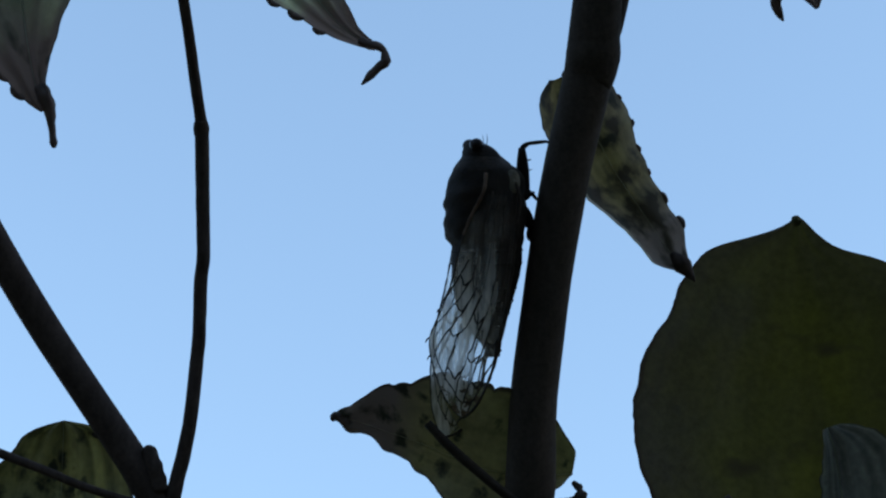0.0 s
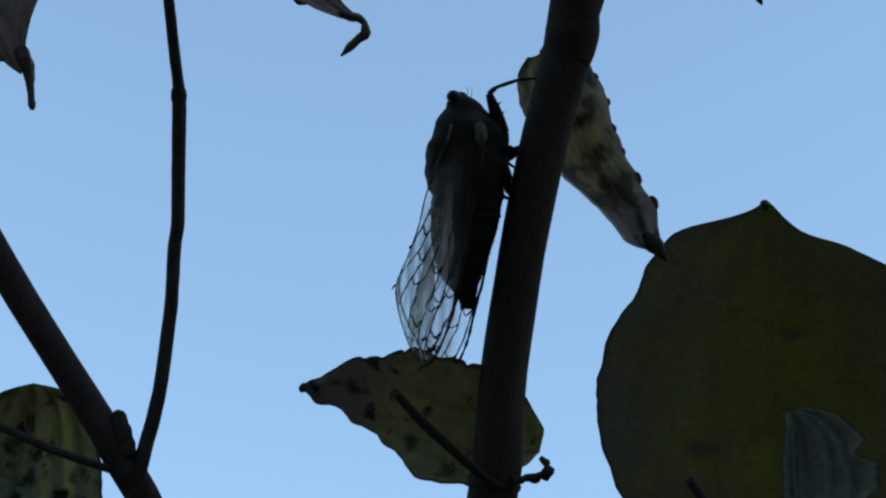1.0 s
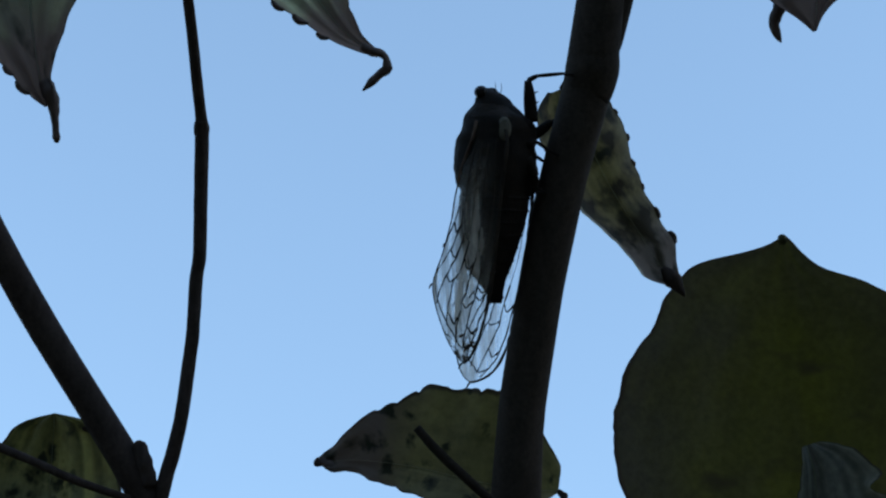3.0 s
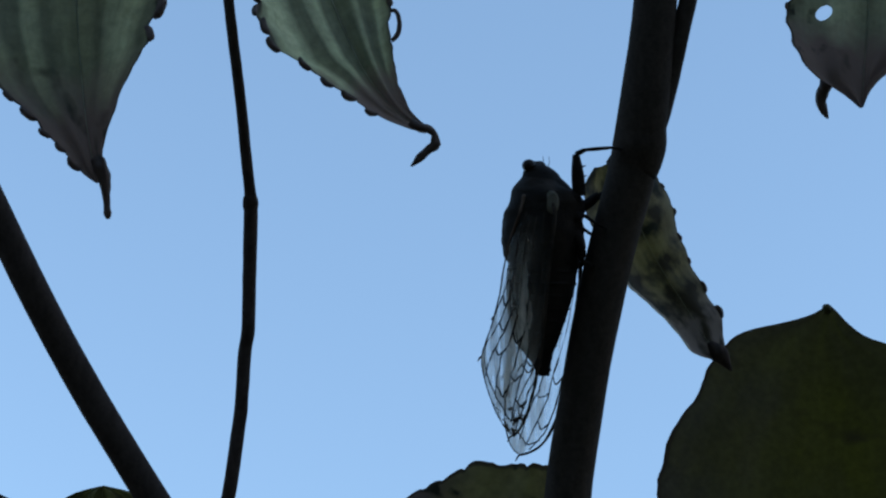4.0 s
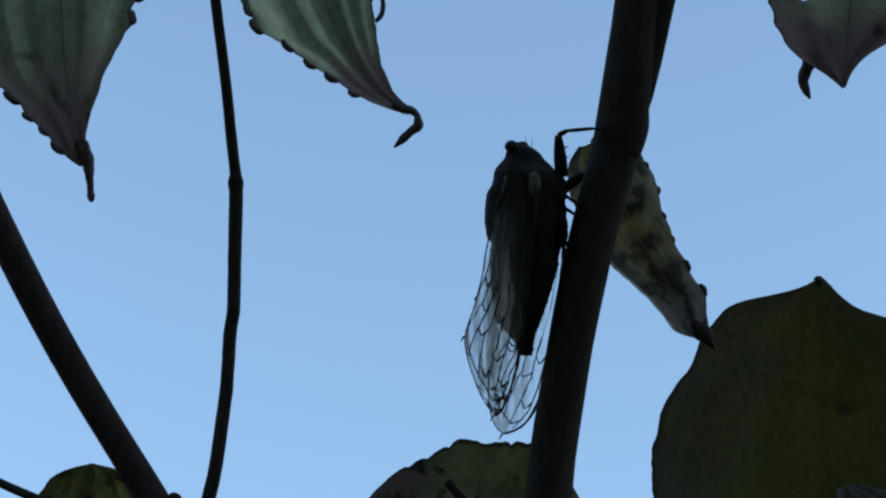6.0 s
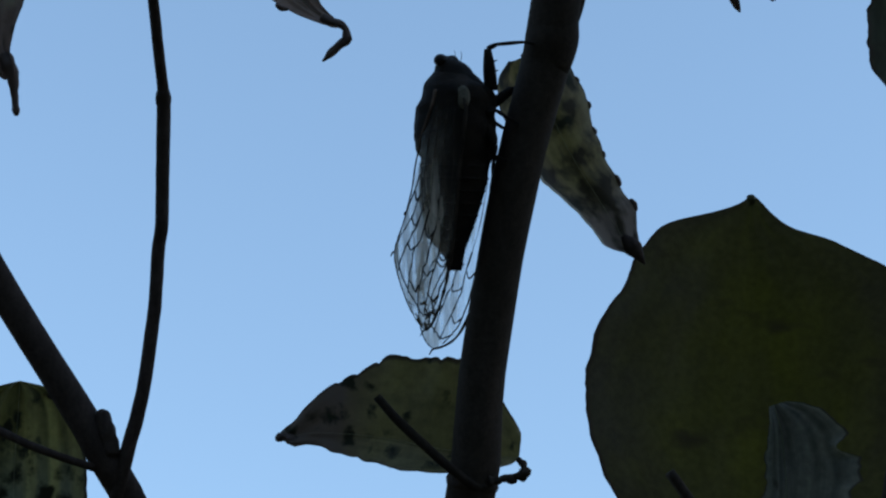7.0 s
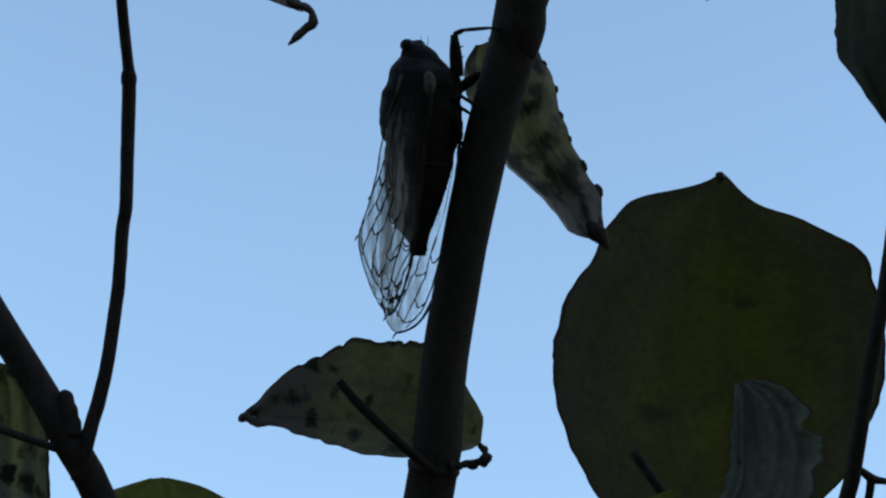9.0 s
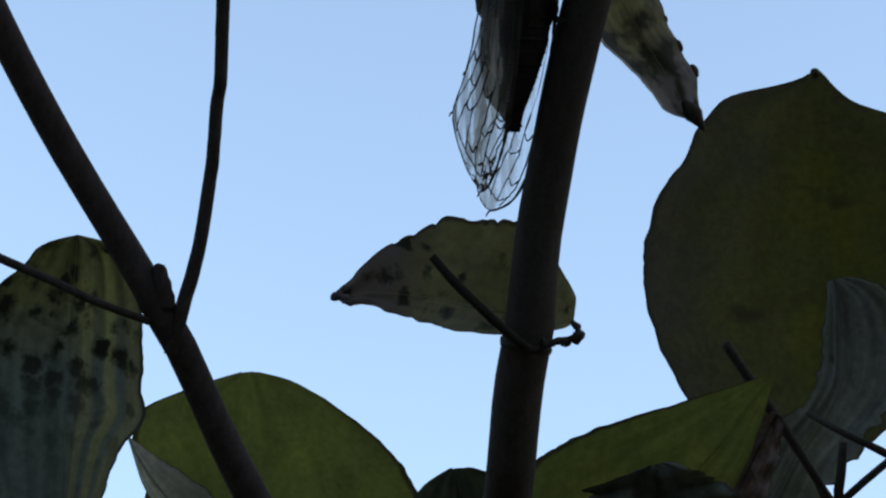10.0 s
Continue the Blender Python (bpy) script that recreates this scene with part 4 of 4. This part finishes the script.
leaf(back, "leaf", "dark brownish rounded leaf low by the stem",
     [(8.1, -114.2, 368.0), (7.1, -98.6, 368.0), (4.7, -76.4, 366.0)],
     [(0, 1, 1), (0.2, 9, 9), (0.5, 12, 14), (0.75, 10, 12), (0.88, 7.8, 9.5), (0.95, 5.2, 7.5), (1, 1.0, 3.0)],
     LEAF_DARK, rib=RIB_DARK, fold=(0.1, 0.1), ruffle=0.4, waves=3, ragged=0.03, veins=4, seed=30.0)
stem("leaf_stalk", back, [(8.1, -114.2, 368, 0.6), (25, -128, 376, 0.7), (40, -122, 384, 0.8)], BARK, count=24, seg=8)
leaf(back, "leaf", "drooping grey-green leaf with a bitten hole and torn tip",
     [(65.0, 76.0, 356.0), (64.0, 57.7, 352.0), (63.0, 38.0, 348.0), (61.9, 27.5, 345.0), (60.9, 19.3, 343.0)],
     [(0, 0.3, 0.3), (0.1, 6.1, 6.9), (0.2, 8.0, 9.4), (0.3, 9.6, 11.5), (0.4, 10.3, 12.5), (0.5, 11.0, 13.4), (0.6, 11.2, 13.6), (0.66, 11.3, 13.5), (0.7, 11.2, 13.3), (0.74, 11.1, 13.2), (0.78, 11.0, 13.0), (0.81, 10.9, 12.9), (0.84, 9.3, 12.5), (0.87, 6.2, 11.7), (0.89, 4.1, 10.8), (0.91, 2.8, 9.6), (0.93, 1.7, 9.6), (0.95, 1.2, 8.0), (0.97, 0.6, 3.6), (0.985, 0.4, 1.6), (1, 0.2, 0.2)],
     LEAF_TORN, fold=(0.25, 0.3), ruffle=0.5, waves=4, ragged=0.07, teeth=0.08, veins=0, seed=33.0, hole=(55.7, 33.8, 1.2), rib_size=0.2, arched=True, pleat=0.4, nubs=((1, 0.66, 0.84, 3, 0.6), (-1, 0.56, 0.8, 4, 0.3)))
stem("leaf_tip", back, [(56.9, 25.2, 344.5, 0.95), (56.0, 23.6, 344.0, 1.05), (55.4, 22.4, 343.0, 0.95), (54.9, 20.9, 343.0, 0.88), (55.0, 19.6, 343.0, 0.75), (55.4, 18.6, 343.0, 0.55), (55.9, 17.7, 343.0, 0.12)], DRY, "shrivelled reddish brown leaf tip", count=20, seg=8, rough=0.2)
stem("leaf_stalk", back, [(103.2, 55, 407, 0.6), (85, 81, 385, 0.6), (65.0, 76.0, 356, 0.5)], BARK, count=30, seg=8)
leaf(back, "leaf", "dark hanging leaf with a rolled edge",
     [(90.5, 44, 362), (89, 26, 356), (88, 10, 352), (86, -5, 350)],
     [(0, 1, 1), (0.2, 10, 8), (0.4, 13, 10.8), (0.5, 14, 11.4), (0.57, 14, 12.4), (0.63, 14, 12.6), (0.68, 13.6, 12.4), (0.735, 13, 12.0), (0.77, 12.4, 11.2), (0.8, 12, 9.6), (0.83, 11, 7.4), (0.85, 9, 6.6), (0.9, 7.6, 3.4), (0.93, 5, 1.4), (1, 0.5, 0.5)],
     LEAF_DARK, fold=(0.5, 0.4), ruffle=0.5, waves=3, ragged=0.05, veins=0, pleat=0.6, seed=36.0, rib_size=0.25)
stem("leaf_stalk", back, [(103.3, 58, 407, 0.6), (98, 60, 385, 0.6), (92, 46, 362, 0.5)], BARK, count=24, seg=8)


# ---- the cicada ----
REST = (13.0, 343.0, -5.0)
TURN = -22.0


def cicada():
    """Built round its own centre: head up z, back to -x, its right side to -y. Millimetres."""
    ob = tagged(new("cicada"), "dark cicada with clear veined wings climbing the stem", "insect")
    ob.empty_display_size = 0.01
    back_turn = Matrix.Rotation(radians(-TURN), 3, "Z")

    def B(x, y, z):
        """From a place as seen at rest to the insect's own space."""
        return back_turn @ Vector((x, y, z))

    def piece(name, bm, material, parent=ob, label="", origin=(0, 0, 0)):
        bmesh.ops.scale(bm, vec=(0.001,) * 3, verts=bm.verts)
        return part(name, bm, material, parent, label, origin=Vector(origin) * 0.001)

    def loft(rows, seg=28, bumps=0.0, keel=0.0):
        bm = bmesh.new()
        line = curve_through(rows, 40)
        rings = []
        for z, xc, hx, hy in line:
            ring_now = []
            for k in range(seg):
                w = 2 * math.pi * k / seg
                c, s = math.cos(w), math.sin(w)
                flat = 1 + keel * (abs(c) ** 3)
                r = 1 + bumps * noise.noise(Vector((c * 2, s * 2, z * 0.6)))
                ring_now.append(bm.verts.new((xc + hx * c * r * flat, hy * s * r, z)))
            rings.append(ring_now)
        for r1, r2 in zip(rings, rings[1:]):
            for k in range(seg):
                bm.faces.new((r1[k], r1[(k + 1) % seg], r2[(k + 1) % seg], r2[k]))
        bm.faces.new(rings[0])
        bm.faces.new(rings[-1][::-1])
        return bm

    piece("thorax", loft([(13.4, -0.5, 3.2, 3.7), (12.8, -0.45, 3.8, 4.4), (11.8, 0.1, 4.9, 5.3), (10.3, 0.3, 5.6, 5.8), (8.5, -0.05, 6.0, 6.1), (6.5, -0.15, 6.2, 6.2), (4, -0.15, 6.1, 6.0), (2, -0.1, 5.8, 5.7), (1, 0.1, 5.3, 5.4), (-1.2, 0.2, 4.6, 4.6)], bumps=0.08), SHELL, label="humped black thorax")
    piece("collar", loft([(14.3, -0.65, 2.6, 3.2), (13.7, -0.6, 3.05, 3.7), (13.0, -0.5, 3.7, 4.35), (12.3, -0.2, 4.45, 5.0), (11.8, 0.1, 4.95, 5.35)], bumps=0.04), SHELL_PALE, label="olive-brown collar behind the head")
    for side in (-1, 1):
        bm = bmesh.new()
        bmesh.ops.create_uvsphere(bm, u_segments=14, v_segments=10, radius=1.0)
        bmesh.ops.scale(bm, vec=(1.15, 0.6, 1.8), verts=bm.verts)
        bmesh.ops.translate(bm, vec=(2.9, side * 4.95, 10.1), verts=bm.verts)
        piece("wing_root", bm, SHELL_GREY, label="greyish wing root")
    BELLY = [(1.5, 0.1, 5.2, 5.2), (-2, -0.1, 5.2, 5.1), (-5.1, -0.4, 4.75, 4.8), (-8.5, -0.55, 3.9, 4.1), (-11.0, -0.5, 3.0, 3.2), (-12.6, -0.1, 2.1, 2.3), (-13.8, 0.35, 1.45, 1.6), (-15.0, 0.6, 1.12, 1.2), (-15.7, 0.65, 0.95, 1.0)]
    abdomen = piece("abdomen", loft(BELLY, bumps=0.03), SHELL, label="tapering dark ringed abdomen with a blunt end")
    spine = np.array(BELLY)[::-1]
    for k in range(7):
        z = 0.0 - 1.85 * k
        xc, hx, hy = (float(np.interp(z, spine[:, 0], spine[:, c])) for c in (1, 2, 3))
        piece("segment_ring", loft([(z + 0.3, xc, hx * 1.0, hy * 1.0), (z, xc, hx * 1.03, hy * 1.03), (z - 0.35, xc, hx * 0.97, hy * 0.97)], seg=24), SHELL, abdomen)
    # The short spikes at the end of the belly.
    for x, z, lean in ((1.3, -14.2, 1.0), (1.5, -12.4, 0.9), (-0.2, -15.2, -0.3)):
        bm = bmesh.new()
        add_tube(bm, [(x - 0.5 * lean, 0, z + 0.5), (x, 0, z), (x + 0.55 * lean, 0.1, z - 0.75)], [0.55, 0.42, 0.15], 8)
        piece("belly_spike", bm, SHELL, abdomen)
    head = piece("head", loft([(16.4, -1.9, 0.4, 0.8), (16.1, -1.7, 0.9, 1.7), (15.5, -1.2, 1.8, 2.6), (14.8, -0.85, 2.45, 3.1), (14.2, -0.65, 2.75, 3.4), (13.5, -0.4, 3.05, 3.7), (12.9, -0.1, 3.4, 3.9)], bumps=0.04), SHELL, label="broad blunt black head")
    face = loft([(14.7, 0.5, 0.8, 1.2), (13.7, 1.2, 1.5, 2.0), (12.4, 2.2, 1.9, 2.3), (10.6, 3.5, 1.5, 1.7), (8.6, 4.3, 0.5, 0.5), (4.5, 4.9, 0.25, 0.3)])
    piece("face", face, SHELL, head, "bulging face with a thin beak")
    for side in (-1, 1):
        bm = bmesh.new()
        bmesh.ops.create_uvsphere(bm, u_segments=18, v_segments=12, radius=1.1)
        bmesh.ops.scale(bm, vec=(0.95, 1.1, 0.9), verts=bm.verts)
        bmesh.ops.translate(bm, vec=(-1.8, side * 2.3, 15.6), verts=bm.verts)
        piece("eye", bm, EYE, head, "bulging dark eye")
        bm = bmesh.new()
        line = curve_through([(-0.3, side * 1.2, 15.0), (0.1, side * 1.3, 16.2), (0.0, side * 1.4, 17.2)], 10)
        add_tube(bm, line, [0.09 - 0.007 * i for i in range(10)], 6)
        piece("antenna", bm, SHELL, head)

    # Wings: height, front edge (x, y), rear edge (x, y), from the base to the apex.
    NEAR = [(11.5, 2.5, -4.6, -1.24, -5.25), (8.5, 3.75, -5.8, -1.6, -6.0), (4.2, 3.63, -6.3, -3.35, -5.25), (-0.0, 3.3, -6.4, -4.5, -4.4), (-4.3, 3.02, -6.3, -5.2, -4.2), (-8.6, 2.64, -6.0, -6.4, -3.8), (-11.2, 2.41, -5.8, -7.4, -3.5), (-13.7, 1.98, -5.5, -8.0, -3.2), (-17.1, 1.3, -5.2, -7.3, -3.0), (-20.6, 0.2, -4.7, -5.9, -2.9), (-22.7, -0.7, -4.3, -4.7, -2.9), (-24.0, -1.6, -3.8, -3.6, -3.0), (-24.7, -2.5, -3.4, -2.6, -3.2)]
    FAR = [(11.5, 1.3, 4.6, -1.1, 3.8), (8.5, 3.3, 5.6, -2.7, 4.4), (4.2, 4.0, 6.2, -3.1, 4.2), (-1.8, 3.8, 6.2, -3.9, 3.8), (-6.9, 3.5, 5.8, -4.8, 3.4), (-12.0, 3.1, 5.2, -5.9, 3.0), (-17.1, 2.3, 4.8, -6.4, 2.7), (-20.6, 1.9, 4.4, -6.3, 2.5), (-23.6, 1.1, 4.0, -6.0, 2.4), (-25.7, 0.1, 3.6, -5.4, 2.4), (-27.0, -1.1, 3.2, -4.8, 2.5), (-27.7, -2.4, 2.9, -4.1, 2.6), (-28.0, -3.4, 2.7, -3.5, 2.7)]

    def wing(name, rows, side, label, seed, skin):
        """An arched clear blade roofed over the body, with its net of veins."""
        line = curve_through(rows, 60)
        last = len(line) - 1

        def at(p, v, lift=0.0):
            k = min(max(p, 0.0), 1.0) * last
            i = min(int(k), last - 1)
            z, xf, yf, xr, yr = [a + (b - a) * (k - i) for a, b in zip(line[i], line[i + 1])]
            v = min(max(v, -0.1), 1.1)
            bulge = math.sin(math.pi * min(max(v, 0), 1)) * (0.5 + 1.5 * math.exp(-(((p - 0.3) / 0.28) ** 2))) * min(1, p * 8) * min(1, (1 - p) * 5)
            ripple = 0.12 * noise.noise(Vector((p * 14, v * 5, seed))) * min(1, p * 5)
            return Vector((xf + (xr - xf) * v, yf + (yr - yf) * v + side * (bulge + ripple + lift), z + 0.5 * math.sin(math.pi * min(max(v, 0), 1)) * min(1, (1 - p) * 4)))

        bm = bmesh.new()
        n, m = 48, 12
        lay_s, lay_k = bm.verts.layers.float.new("along"), bm.verts.layers.float.new("across")
        grid = [[bm.verts.new(at(i / n, j / m)) for j in range(m + 1)] for i in range(n + 1)]
        for i in range(n + 1):
            for j in range(m + 1):
                grid[i][j][lay_s], grid[i][j][lay_k] = i / n, j / m
        for i in range(n):
            for j in range(m):
                bm.faces.new((grid[i][j], grid[i][j + 1], grid[i + 1][j + 1], grid[i + 1][j]))
        bmesh.ops.remove_doubles(bm, verts=bm.verts, dist=0.01)
        w = piece(name, bm, skin, ob, label)

        def vein(run, thick, count=16, wild=0.012, skin=VEIN):
            way = curve_through([(p, v, 0) for p, v in run], count)
            bm2 = bmesh.new()
            spots, radii = [], []
            for i, (p, v, _) in enumerate(way):
                ease = math.sin(math.pi * i / (count - 1))
                dp, dv = noise.noise(Vector((p * 19, v * 7, seed))) * wild * ease, noise.noise(Vector((p * 17, v * 9, seed + 5))) * wild * 2.2 * ease
                spots.append(at(p + dp, v + dv, 0.02))
                radii.append(max(0.04, thick * (1 - 0.3 * i / (count - 1)) * (1 + 0.7 * noise.noise(Vector((p * 45, v * 30, seed + 9))))))
            add_tube(bm2, spots, radii, 6)
            piece("vein", bm2, skin, w)

        edge = (0, 0.1, 0.3, 0.5, 0.7, 0.82, 0.9, 0.96, 1.0)
        vein([(p, 0.0) for p in edge], 0.3, 48, 0)
        vein([(p, 1.0) for p in edge[1:]], 0.13, 48, 0)
        vein([(0.01, 1.0), (0.08, 1.0), (0.16, 1.0), (0.26, 1.0)], 0.3, 24, 0, SEAM)
        # Long veins from the base, fine where they lie on the body.
        fan = [((0.1, 0.25), (0.28, 0.12), (0.46, 0.12), (0.6, 0.18)), ((0.12, 0.4), (0.28, 0.3), (0.42, 0.28), (0.56, 0.3)),
               ((0.12, 0.55), (0.25, 0.5), (0.38, 0.46), (0.5, 0.48)), ((0.1, 0.75), (0.22, 0.7), (0.33, 0.66), (0.43, 0.68))]
        for run in fan:
            vein(run, 0.075)
        # Outer veins slant from the front edge to the rear one, tied by a few short ones.
        tips = [((0.6, 0.02), (0.8, 0.08), (0.95, 0.25)), ((0.6, 0.18), (0.76, 0.27), (0.93, 0.5)), ((0.56, 0.3), (0.72, 0.43), (0.9, 0.7)), ((0.5, 0.46), (0.65, 0.58), (0.83, 0.86)),
                ((0.47, 0.57), (0.6, 0.72), (0.74, 0.96)), ((0.43, 0.68), (0.53, 0.84), (0.62, 1.0)), ((0.36, 0.8), (0.44, 0.92), (0.5, 1.0))]
        for run in tips:
            vein(run, 0.135, 18, 0.022)
        cross = [((0.66, 0.03), (0.69, 0.12), (0.67, 0.22)), ((0.73, 0.25), (0.76, 0.36), (0.74, 0.46)), ((0.58, 0.32), (0.61, 0.42), (0.56, 0.52)), ((0.64, 0.57), (0.67, 0.66), (0.63, 0.77)),
                 ((0.52, 0.62), (0.56, 0.7), (0.53, 0.84)), ((0.83, 0.1), (0.86, 0.24), (0.83, 0.37)), ((0.8, 0.56), (0.82, 0.66), (0.78, 0.78)), ((0.44, 0.69), (0.46, 0.78), (0.42, 0.88))]
        for run in cross:
            vein(run, 0.15, 12, 0.02)
        vein([(0.9, 0.15), (0.925, 0.4), (0.905, 0.62), (0.84, 0.82), (0.74, 0.92), (0.6, 0.97)], 0.12, 30, 0.018)
        # The smoky tip of the near wing.
        if side < 0:
            bm2 = bmesh.new()
            n2, m2 = 44, 24
            net = [[bm2.verts.new(at(0.76 + 0.23 * a0 / n2, 0.02 + 0.96 * b0 / m2, 0.06)) for b0 in range(m2 + 1)] for a0 in range(n2 + 1)]
            for a0 in range(n2):
                for b0 in range(m2):
                    c = net[a0][b0].co
                    smoke = 0.9 * noise.noise(c * 0.9) + 0.7 * noise.noise(c * 2.6) + 1.5 * (a0 / n2 - 0.62) - 0.8 * max(0, a0 / n2 - 0.85)
                    if smoke > 0.24:
                        bm2.faces.new((net[a0][b0], net[a0][b0 + 1], net[a0 + 1][b0 + 1], net[a0 + 1][b0]))
            bmesh.ops.delete(bm2, geom=[v for v in bm2.verts if not v.link_faces], context="VERTS")
            piece("wing_stain", bm2, STAIN, w, "smoky brown wing tip")
        # Frayed hairs on the margin.
        for p, v, reach in ((0.995, 0.6, 0.9), (0.66, 1.0, 0.7), (0.5, 1.0, 0.5)):
            a1 = at(p, v)
            bm2 = bmesh.new()
            add_tube(bm2, [a1, a1 + Vector((-0.5, 0, -0.4)) * reach, a1 + Vector((-0.9, 0, -1.2)) * reach], [0.13, 0.16, 0.07], 6)
            piece("vein", bm2, VEIN, w)
        return w

    near_wing = wing("forewing", NEAR, -1, "clear near forewing with dark veins and a brownish tip", 1.0, MEMBRANE)
    far_wing = wing("forewing", FAR, 1, "clear far forewing with dark veins", 4.0, MEMBRANE)

    def limb(name, joints, sizes, spines=0, thigh=0):
        """A leg of hip, thick thigh, thin shin and hooked foot."""
        bm = bmesh.new()
        root = Vector(joints[0])
        for (a0, b0), (r0, r1) in zip(zip(joints, joints[1:]), sizes):
            a1, b1 = Vector(a0), Vector(b0)
            line = [a1.lerp(b1, k) for k in np.linspace(0, 1, 9)]
            add_tube(bm, line, [r0 + (r1 - r0) * k + 0.22 * r0 * math.sin(k * math.pi) for k in np.linspace(0, 1, 9)], 10)
        for k in range(spines):
            a1, b1 = Vector(joints[thigh]).lerp(Vector(joints[thigh + 1]), 0.42 + 0.24 * k), Vector((1.0, 0, 0.35))
            add_tube(bm, [a1, a1 + b1 * 0.9, a1 + b1 * 1.4], [0.22, 0.14, 0.03], 6)
        return piece(name, bm, SHELL, ob, origin=root)

    y = -2.4
    fore = [limb("foreleg", [B(3.0, y, 10.6), B(5.1, y, 11.3), B(4.35, y - 0.3, 17.5), B(5.7, y, 18.2), B(9.6, y + 0.9, 18.7), B(12.2, y + 1.8, 18.4)],
                 [(1.0, 1.0), (0.98, 0.52), (0.36, 0.3), (0.27, 0.23), (0.22, 0.14)], spines=2, thigh=1),
            limb("foreleg", [B(3.0, 3.4, 9.0), B(5.6, 3.4, 9.4), B(8.4, 3.7, 11.8), B(10.4, 4.2, 12.6), B(12.4, 4.6, 12.4)],
                 [(0.8, 0.8), (0.75, 0.55), (0.3, 0.24), (0.22, 0.14)])]
    for y, low in ((-3.2, 0.0), (3.8, 1.7)):
        limb("midleg", [B(4.4, y, 8.0 - low), B(5.7, y - 0.2, 8.5 - low), B(7.7, y + 0.7, 7.3 - low), B(9.6, y + 1.6, 6.4 - low)], [(0.8, 0.45), (0.25, 0.2), (0.2, 0.12)])
    for y, low in ((-3.2, 0.0), (3.8, 0.3)):
        limb("hindleg", [B(4.5, y, 6.0 - low), B(5.75, y - 0.2, 3.3 - low), B(5.7, y + 0.4, 1.7 - low), B(7.3, y + 1.2, 1.0 - low), B(8.4, y + 1.8, 0.8 - low)], [(0.8, 0.65), (0.55, 0.4), (0.28, 0.22), (0.2, 0.12)])
    return ob, fore, (near_wing, far_wing)


insect, forelegs, wings = cicada()


# ---- what moves ----
def motions():
    # The insect climbs the stem and turns round it: seconds, shift to the right and up in millimetres, turn, lean.
    climb = [(0.0, -2.1, -9.5, 12, -1), (0.5, -1.6, -7.5, 4, -1), (1.0, -1.3, -6.2, -15, 0), (1.5, -0.8, -4.8, -19, 0), (2.0, -0.6, -2.5, -20, 0), (2.2, -0.5, -2.2, -20, 0),
             (2.8, -0.1, -0.8, -21, 0), (3.3, 0, 0, TURN, 0), (4.0, 0, 0, TURN, 0), (10.0, 0, 0, TURN, 0)]
    rows = []
    for t, dx, dz, turn, lean in climb:
        m = VIEW @ Matrix.Translation(Vector((REST[0] + dx, REST[1], REST[2] + dz)) * 0.001) @ Matrix.Rotation(radians(2.0 + lean), 4, "Y") @ Matrix.Rotation(radians(turn), 4, "Z")
        rows.append((t, m))
    walk(insect, rows)
    # The low leaf sinks back once the wings have passed it.
    # Seconds, lift of the tip, turn about the upright, roll about its length, rise in millimetres.
    sink = [(0.0, -5.8, -9.1, 34.1, 2.2), (0.5, -4.7, -7.8, 37.5, 1.9), (1.0, -5.7, -8.0, 34.7, 1.9), (1.5, -9.0, -1.0, 32, 1.7), (2.0, -6.0, -9.5, 27.1, 1.2), (2.2, -5.0, -9, 24, 1.0), (2.8, -2.0, -4, 10, 0.4), (3.3, 0, -0.5, 1, 0), (3.6, 0, 0, 0, 0), (10.0, 0, 0, 0, 0)]
    at = Vector(low_leaf.location)
    axis, upright, length = (VIEW.to_3x3() @ Vector(v) for v in ((0, 1, 0), (0, 0, 1), (0.93, 0.36, 0)))
    walk(low_leaf, [(t, Matrix.Translation(at + VIEW.to_3x3() @ Vector((0, 0, 0.001 * rise))) @ Matrix.Rotation(radians(ang), 4, axis) @ Matrix.Rotation(radians(yaw), 4, upright) @ Matrix.Rotation(radians(roll), 4, length)) for t, ang, yaw, roll, rise in sink])
    # The wings swing out a little while it climbs.
    for leaf_wing, hinge in zip(wings, ((0.0025, -0.0055, 0.010), (0.0025, 0.0055, 0.010))):
        hinge = Vector(hinge)
        spread = [(0.0, 4.0), (0.5, 3.5), (1.0, 4.0), (1.5, 4.5), (2.0, 3.0), (2.2, 2.5), (2.8, 1.0), (3.3, 0), (10.0, 0)]
        walk(leaf_wing, [(t, Matrix.Translation(hinge) @ Matrix.Rotation(radians(ang), 4, "Y") @ Matrix.Translation(-hinge)) for t, ang in spread])
    # The forelegs reach up in turn.
    for k, leg in enumerate(forelegs):
        at = Vector(leg.location)
        reach = [(0.0, 3, -2.3), (0.5, 4, -1.4), (1.0, -15, -1.4), (1.5, -9, -0.8), (2.0, -8, 0), (2.6, -3, 0), (3.3, 0, 0), (10.0, 0, 0)]
        walk(leg, [(t, Matrix.Translation(at + Vector((0, 0, 0.001 * dz * (1.8 if k else 1)))) @ Matrix.Rotation(radians(-0.6 * ang if k else ang), 4, "Y")) for t, ang, dz in reach])


motions()
